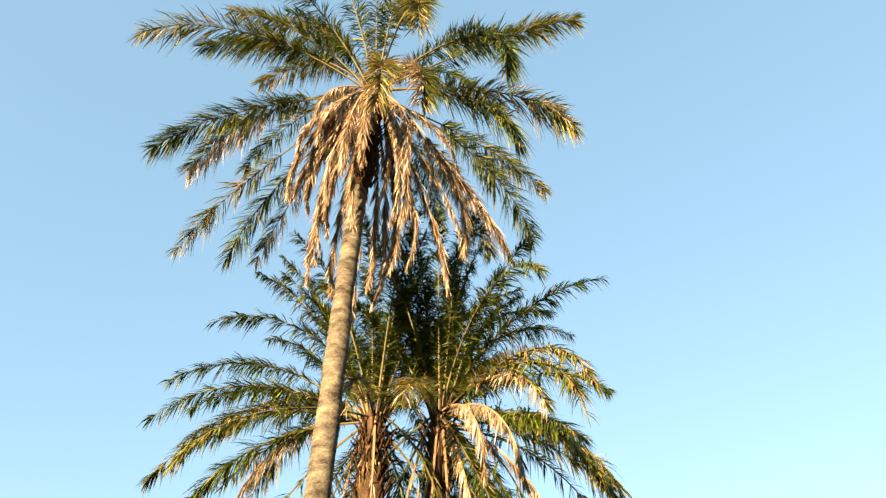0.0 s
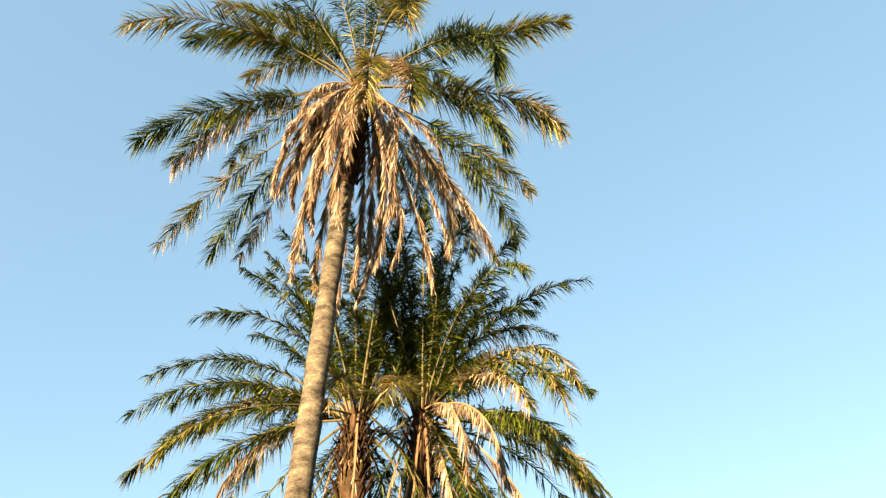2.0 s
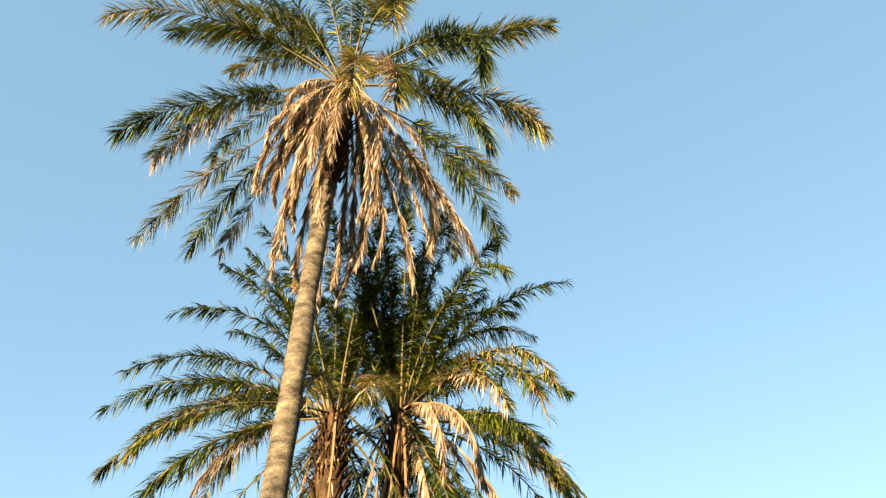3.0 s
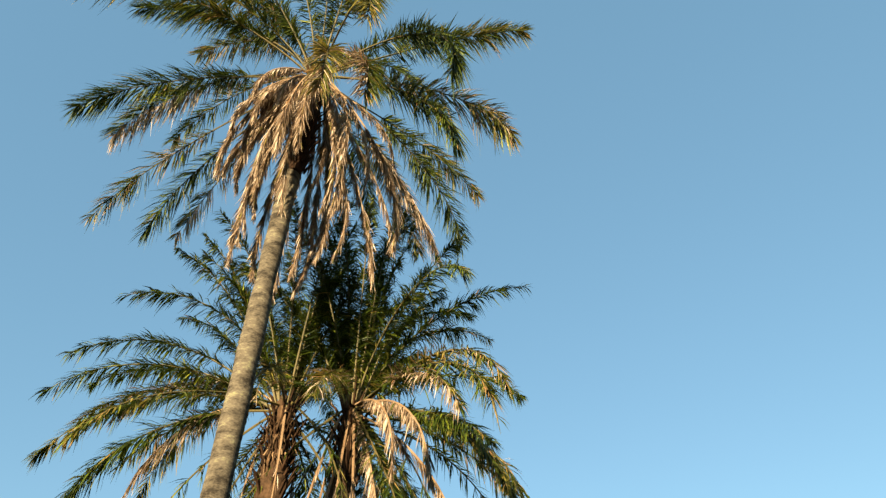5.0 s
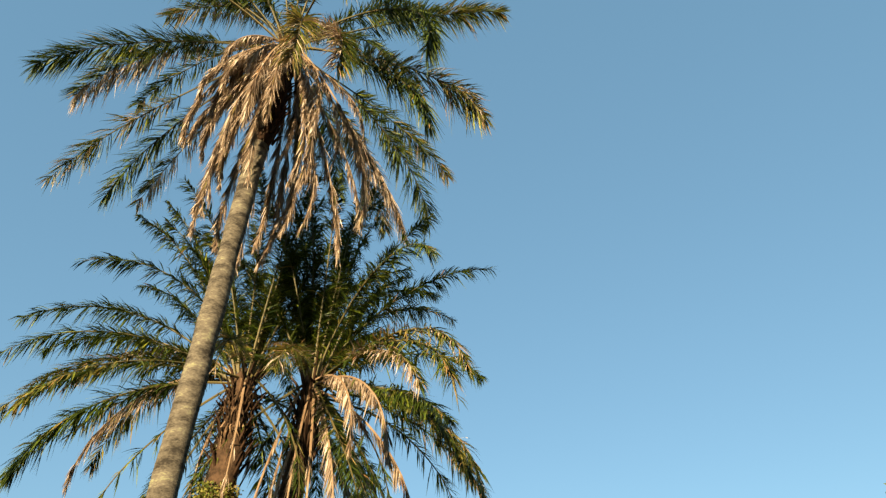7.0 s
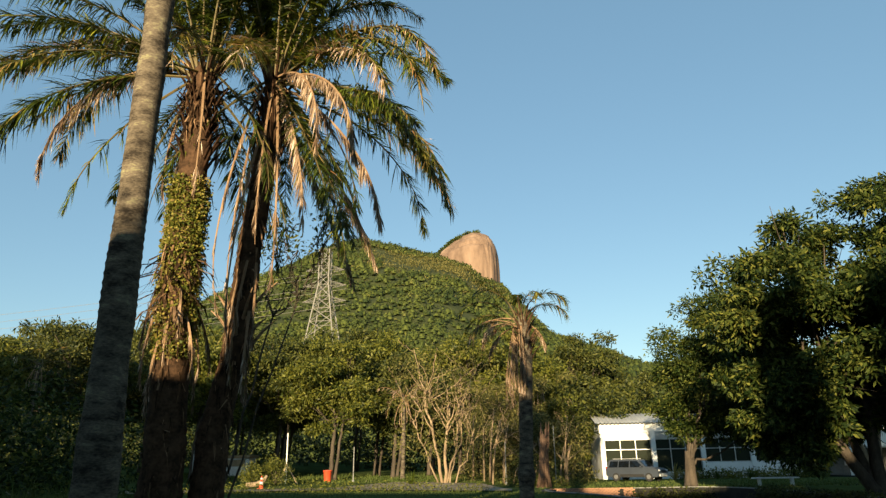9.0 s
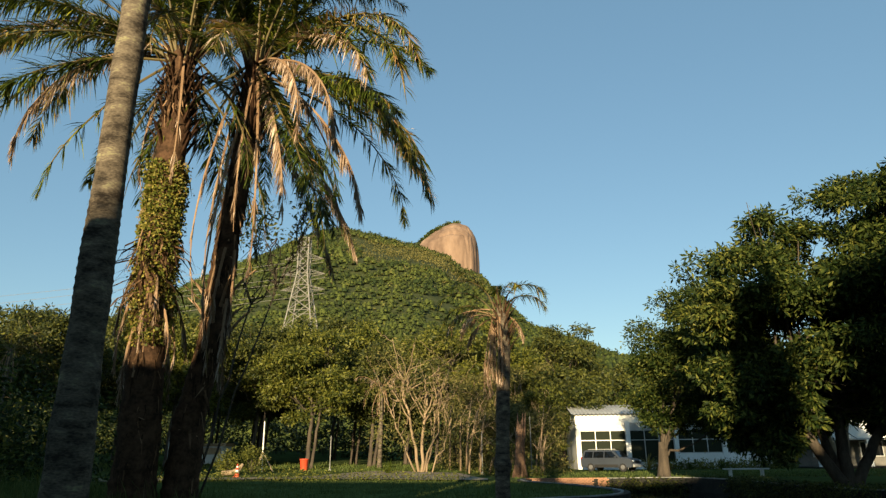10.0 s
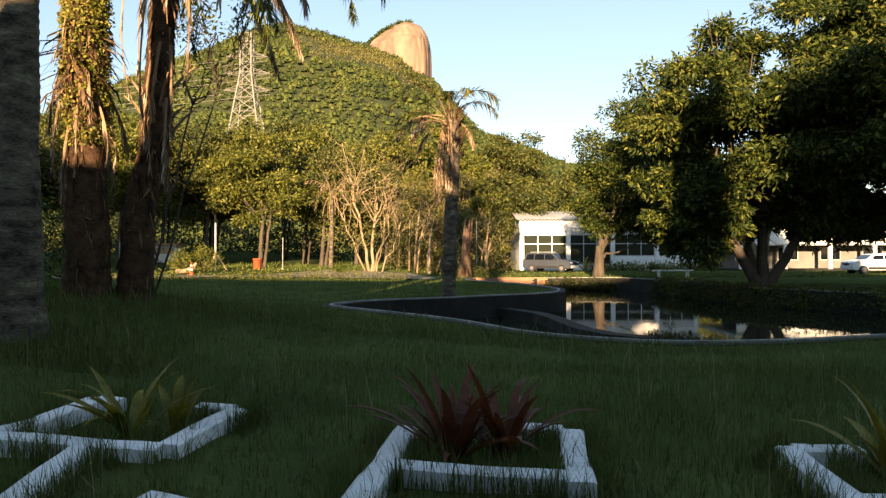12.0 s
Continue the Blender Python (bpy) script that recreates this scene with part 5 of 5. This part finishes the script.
for i in range(9):
    part("post", box_bm((0.3 + 4.1 * i, 0.0, 0, 0.62 + 4.1 * i, 0.3, 2.34), bevel=0.02), M_WALL, wing)
for i in range(8):
    dr = part("window", box_bm((1.2 + 4.1 * i, 3.13, 0.9, 3.2 + 4.1 * i, 3.19, 2.2)), M_METAL, wing)
    child("pane", mesh_from("pane", [(1.28 + 4.1 * i, 3.11, 0.98), (3.12 + 4.1 * i, 3.11, 0.98), (3.12 + 4.1 * i, 3.11, 2.12), (1.28 + 4.1 * i, 3.11, 2.12)], [(0, 1, 2, 3)], M_GLASS), dr)
part("floor_slab", box_bm((-0.3, -0.6, 0.0, 34.3, 3.2, 0.14)), M_CONC, wing)


# ---- cars ----
def car(x, y, turn, paint, label, length=4.45, suv=True):
    c = thing("car", x, y, land1(x, y), label, "car", turn=turn)
    h = 1.72 if suv else 1.55
    k = length / 4.4
    lower = [(-2.2, 0.42), (-2.2, 0.98), (-2.12, 1.08), (1.22, 1.10), (1.95, 0.98), (2.16, 0.86), (2.2, 0.45), (2.0, 0.32), (-2.05, 0.32)]
    upper = [(-2.08, 1.04), (-1.96, h - 0.10), (-1.75, h), (0.35, h - 0.02), (0.60, h - 0.10), (1.20, 1.05)]

    def slab(outline, tumble):
        bm = bmesh.new()
        rows = [[bm.verts.new((px0 * k, sy * (0.86 - tumble * (pz0 - 1.05) / (h - 1.05)), pz0)) for px0, pz0 in outline] for sy in (-1, 1)]
        bm.faces.new(rows[0])
        bm.faces.new(rows[1][::-1])
        for i in range(len(outline)):
            j = (i + 1) % len(outline)
            bm.faces.new((rows[0][j], rows[0][i], rows[1][i], rows[1][j]))
        bmesh.ops.recalc_face_normals(bm, faces=bm.faces[:])
        bmesh.ops.bevel(bm, geom=bm.edges[:], offset=0.04, segments=2, affect="EDGES", clamp_overlap=True)
        return bm

    body = part("body", slab(lower, 0.0), paint, c)
    part("cabin", slab(upper, 0.17), paint, body)
    for s in (-1, 1):
        for (xa, xb, xt0, xt1) in ((-1.9, -1.15, -1.78, -1.12), (-1.07, -0.2, -1.05, -0.2), (-0.12, 0.98, -0.12, 0.45)):
            zb, zt = 1.10, h - 0.14
            yb, yt = s * (0.872 - 0.012), s * (0.872 - 0.012 - 0.17 * (zt - 1.05) / (h - 1.05))
            V = [(xa * k, yb + s * 0.012, zb), (xb * k, yb + s * 0.012, zb), (xt1 * k, yt + s * 0.012, zt), (xt0 * k, yt + s * 0.012, zt)]
            child("side_window", mesh_from("side_window", V, [(0, 1, 2, 3)], M_GLASS), body, "dark side glass")
        part("mirror", box_bm((0.72 * k, s * 0.88 - 0.10, 1.06, 0.86 * k, s * 0.88 + 0.10, 1.22), bevel=0.03), paint, body)
        part("headlamp", box_bm((2.02 * k, s * 0.62 - 0.17, 0.76, 2.195 * k, s * 0.62 + 0.17, 0.90), bevel=0.03), M_LAMP, body, "clear headlamp")
        part("tail_lamp", box_bm((-2.215 * k, s * 0.74 - 0.09, 0.85, -2.12 * k, s * 0.74 + 0.09, 1.15), bevel=0.02), M_TAIL, body, "red tail lamp")
        part("sill_trim", box_bm((-1.0 * k, s * 0.872 - 0.02, 0.36, 1.0 * k, s * 0.872 + 0.02, 0.56), bevel=0.015), M_TYRE, body)
    for name, pa, pb, wa, wb in (("windscreen", (1.10, 1.16), (0.66, h - 0.13), 0.78, 0.66), ("rear_window", (-2.10, 1.12), (-2.0, h - 0.16), 0.74, 0.62)):
        o = 0.02 if pa[0] > 0 else -0.02
        V = [(pa[0] * k + o, -wa, pa[1]), (pa[0] * k + o, wa, pa[1]), (pb[0] * k + o, wb, pb[1] + 0.02), (pb[0] * k + o, -wb, pb[1] + 0.02)]
        child(name, mesh_from(name, V, [(0, 1, 2, 3)], M_GLASS), body)
    part("bumper", box_bm((2.12 * k, -0.8, 0.36, 2.27 * k, 0.8, 0.60), bevel=0.04), paint if not suv else M_METAL, body)
    part("grille", box_bm((2.17 * k, -0.4, 0.66, 2.215 * k, 0.4, 0.84), bevel=0.01), M_TYRE, body)
    if suv:
        for s in (-1, 1):
            part("roof_rail", box_bm((-1.6 * k, s * 0.6 - 0.025, h + 0.02, 0.2 * k, s * 0.6 + 0.025, h + 0.07), bevel=0.01), M_METAL, body)
    for wx in (-1.33, 1.36):
        for s in (-1, 1):
            wh = new("wheel")
            wh.parent = c
            wh.location = (wx * k, s * 0.78, 0.345)
            bm = bmesh.new()
            bmesh.ops.create_cone(bm, cap_ends=True, segments=28, radius1=0.345, radius2=0.345, depth=0.235, matrix=Matrix.Rotation(math.pi / 2, 4, "X"))
            bmesh.ops.bevel(bm, geom=[e for e in bm.edges if len(e.link_faces) == 2 and any(len(f.verts) > 4 for f in e.link_faces)], offset=0.04, segments=2, affect="EDGES")
            part("tyre", bm, M_TYRE, wh)
            bm = bmesh.new()
            bmesh.ops.create_cone(bm, cap_ends=True, segments=24, radius1=0.20, radius2=0.17, depth=0.03, matrix=Matrix.Translation((0, s * 0.122, 0)) @ Matrix.Rotation(-s * math.pi / 2, 4, "X"))
            part("rim", bm, M_HUB, wh, "dull metal wheel rim")
    return c


car(9.6, 60.2, -36, M_CARGREY, "silver-grey off-road car parked before the white building", 4.75)
car(32.4, 50.5, 176, M_CARWHITE, "white car parked under the trees", 4.3, False)


# ---- loose things along the road ----
def lathe(profile, seg=20):
    V = [(r * math.cos(2 * math.pi * i / seg), r * math.sin(2 * math.pi * i / seg), z) for r, z in profile for i in range(seg)]
    F = [(k * seg + i, k * seg + (i + 1) % seg, (k + 1) * seg + (i + 1) % seg, (k + 1) * seg + i) for k in range(len(profile) - 1) for i in range(seg)]
    F.append(tuple(range(seg))[::-1])
    F.append(tuple((len(profile) - 1) * seg + i for i in range(seg)))
    return V, F


x, y = -16.2, 43.4
cone = thing("traffic_cone", x, y, land1(x, y) + 0.07, "orange and white striped traffic cone beside the road", "traffic cone")
part("base", box_bm((-0.19, -0.19, 0, 0.19, 0.19, 0.04), bevel=0.01), M_RED, cone)
for nm, r0, r1, z0, z1, mt in (("cone_body", 0.15, 0.115, 0.04, 0.25, M_RED), ("stripe", 0.116, 0.088, 0.25, 0.42, M_WPLAST), ("cone_body", 0.088, 0.066, 0.42, 0.56, M_RED), ("stripe", 0.066, 0.05, 0.56, 0.66, M_WPLAST), ("tip", 0.05, 0.03, 0.66, 0.78, M_RED)):
    V, F = lathe([(r0, z0), (r1, z1)])
    child(nm, mesh_from(nm, V, F, mt, True), cone)


def litter_bin(x, y, lab):
    b = thing("litter_bin", x, y, land1(x, y), lab, "bin", "red bins in the park")
    V, F = lathe([(0.24, 0), (0.27, 0.1), (0.32, 0.82), (0.34, 0.84), (0.34, 0.9), (0.30, 0.9), (0.26, 0.2)])
    child("drum", mesh_from("drum", V, F, M_RED, True), b)
    V, F = lathe([(0.345, 0.80), (0.36, 0.83), (0.345, 0.86)])
    child("hoop", mesh_from("hoop", V, F, M_RED, True), b)


litter_bin(-30.2, 50.0, "open red drum used as a litter bin under the trees")
litter_bin(-14.6, 53.0, "small red bin among the tree trunks")
for (x, y, h, lab) in ((-17.2, 51.0, 3.6, "young tree stake braced by three timber legs"),):
    tp = thing("braced_stake", x, y, land1(x, y), lab, "tree stake")
    V, F = tube([(0, 0, 0), (0, 0, h)], [0.06, 0.04], 8)
    child("pole", mesh_from("pole", V, F, M_WPLAST), tp, "white painted pole")
    for a in (0.3, 2.4, 4.5):
        V, F = tube([(0.85 * math.cos(a), 0.5 * math.sin(a), 0), (0.02 * math.cos(a), 0.02 * math.sin(a), 1.35)], [0.05, 0.045], 6)
        child("leg", mesh_from("leg", V, F, M_WOOD), tp)
    V, F = lathe([(0.08, 1.25), (0.085, 1.4)], 10)
    child("collar", mesh_from("collar", V, F, M_WOOD), tp)
for (x, y, h, lab) in ((-22.3, 46.5, 2.4, "white pole beside the palms"), (-12.6, 53.0, 2.6, "thin grey lamp pole at the roadside"), (-1.0, 51.0, 3.0, "thin white post in the brush"), (2.6, 52.4, 4.2, "tall yellowish pole in the brush")):
    po = thing("post", x, y, land1(x, y) - 0.02, lab, "post", "posts along the road")
    V, F = tube([(0, 0, 0), (0, 0, h * 0.3), (0.02, 0, h)], [0.045, 0.035, 0.03], 8)
    child("shaft", mesh_from("shaft", V, F, M_RIM), po)
    V, F = lathe([(0.11, 0), (0.10, 0.16), (0.065, 0.2)], 10)
    child("footing", mesh_from("footing", V, F, M_RIM), po)

vx, vy = -25.2, 60.5
kiosk = thing("kiosk", vx, vy, land1(vx, vy), "low pale kiosk with a brownish roof under the trees", "kiosk")
part("wall", box_bm((-1.3, 0, 0, 1.3, 1.8, 1.5), bevel=0.02), M_WPLAST, kiosk)
part("roof", box_bm((-1.5, -0.25, 1.5, 1.5, 2.0, 1.75), bevel=0.04), M_WOOD, kiosk)
part("hatch", box_bm((-1.0, -0.02, 0.8, 1.0, 0.02, 1.35), bevel=0.01), M_WOOD, kiosk)

for (x, y, r, sd) in ((-18.3, 47.2, 0.8, 121), (-17.0, 48.2, 1.0, 122), (0.9, 50.5, 1.2, 123)):
    sh = thing("shrub", x, y, land1(x, y) - 0.05, "rounded yellow-green shrub in the evening sun", "shrub", "shrubs along the road")
    rg = np.random.default_rng(sd)
    P = rg.normal(0, 1, (90, 3))
    P = P / np.linalg.norm(P, axis=1)[:, None] * rg.uniform(0.5, 1, 90)[:, None] * np.array([r, r, r * 1.1]) + np.array([0, 0, r * 0.95])
    child("foliage", quads_mesh("foliage", leaf_quads(rg, P[P[:, 2] > 0.05], 0.16, 26, 0.14), M_LEAFY), sh)
    V, F = join([tube([(0, 0, 0), (0.3 * math.cos(a) * r, 0.3 * math.sin(a) * r, r)], [0.05, 0.02], 6) for a in (0.3, 1.9, 3.4, 5.0)])
    child("stems", mesh_from("stems", V, F, M_BARK), sh)
log = thing("log", -17.6, 46.2, land1(-17.6, 46.2), "weathered pale log lying in the grass", "log")
V, F = tube([(-0.7, 0, 0.16), (0, 0.1, 0.20), (0.5, 0, 0.42), (0.7, 0.05, 0.75)], [0.15, 0.17, 0.15, 0.09], 9)
child("log_wood", mesh_from("log_wood", V, F, M_PALEBARK, True), log)

# plants with sword leaves near the bare tree
for (x, y, L, mt, lab) in ((-7.2, 46.8, 1.0, M_FGREEN, "spiky green rosette plant at the roadside"), (12.9, 61.5, 1.5, M_FYELLOW, "sunlit spiky plant by the car"), (19.0, 61.3, 1.1, M_FGREEN, "spiky plant before the white wall"), (16.4, 61.6, 1.0, M_FGREEN, "spiky plant before the white wall"), (14.6, 61.2, 1.2, M_FYELLOW, "yellowish spiky plant before the white wall")):
    b = bromeliad(x, y, 34, L, mt, int(abs(x * 10)), lab)
    b.scale = (1, 1, 1)
    b["group"] = "spiky plants"
    b["category"] = "plant"

bench = thing("bench", 15.3, 44.9, land1(15.3, 44.9), "long low white bench by the pond", "bench")
part("seat", box_bm((-1.35, -0.2, 0.42, 1.35, 0.2, 0.50), bevel=0.015), M_WALL, bench)
for s in (-0.95, 0.95):
    part("leg", box_bm((s - 0.07, -0.16, 0, s + 0.07, 0.16, 0.42), bevel=0.015), M_WALL, bench)

# brick bank wall across the channel: courses of separate bricks
bank = thing("bank_wall", 0.0, 43.36, 0.0, "low bare brick bank wall in the sun", "wall", kind="structure")
bm = box_bm((1.6, 0, -1.4, 6.6, 0.3, 0.06))
part("mortar_core", bm, M_CONC, bank)
bme = mesh_from("brick", [(a * 0.105, b * 0.03, c * 0.036) for a in (-1, 1) for b in (-1, 1) for c in (-1, 1)], [(0, 1, 3, 2), (4, 6, 7, 5), (0, 4, 5, 1), (2, 3, 7, 6), (0, 2, 6, 4), (1, 5, 7, 3)], M_BRICK)
for r in range(9):
    for i in range(22):
        o = child("brick", bme, bank)
        o.location = (1.78 + 0.225 * i + 0.11 * (r % 2), -0.022 - 0.006 * ((i * 7 + r * 3) % 3), -0.62 + 0.083 * r)


# ---- unseen tree belt added behind the viewer to shade the lawn ----
def build_belt():
    xs, rows = np.concatenate([np.linspace(-150, -32, 60), np.linspace(-31.6, 28, 240), np.linspace(29, 70, 24)]), []
    # Crest heights are cut to steer sun and shade onto single things.
    top = np.interp(xs, [-150, -29, -27.6, -8.9, -8.6, -7.6, -7.4, -7.0, -6.5, -4.8, -4.5, -3.8, -3, 1.6, 2.5, 5, 5.6, 7.0, 7.3, 9.0, 9.3, 16.5, 17.5, 22.5, 23.5, 25.5, 26.5, 60],
                    [20, 19, 8.6, 8.1, 6.1, 6.2, 7.0, 7.2, 8.1, 8.1, 9.3, 9.3, 8.6, 8.7, 8.7, 8.8, 15.5, 15.5, 8.4, 8.4, 15, 15, 12.3, 12.0, 9.8, 9.8, 12, 12]) + 0.25 * np.array([noise.fractal(Vector((a * 0.11, 0, 5)), 1.0, 2.0, 4) for a in xs])
    for k, (yy, f) in enumerate(((-5.5, 0.0), (-5, 0.5), (-5.8, 0.92), (-7, 1.0), (-8.6, 0.9), (-9.6, 0.5), (-9.4, 0.0))):
        rows.append(np.column_stack([xs, yy + 0.5 * np.array([noise.noise(Vector((a * 0.35, k * 2.0, 1))) for a in xs]), top * f]))
    V = np.concatenate(rows)
    n = len(xs)
    F = [(k * n + i, (k + 1) * n + i, (k + 1) * n + i + 1, k * n + i + 1) for k in range(6) for i in range(n - 1)]
    rng = np.random.default_rng(131)
    belt = thing("tree_belt", 0, 0, 0, "unseen dense dark belt of trees added to shade the lawn", "tree belt", kind="structure")
    child("leaf_mass", mesh_from("leaf_mass", V, F, M_LEAFD), belt)
    C = V[rng.integers(0, len(V), 2600)] + rng.normal(0, 0.25, (2600, 3)) - np.array([0, 0, 0.5])
    child("leaves", quads_mesh("leaves", leaf_quads(rng, C, 0.3, 8, 0.4), M_LEAFD), belt)


build_belt()
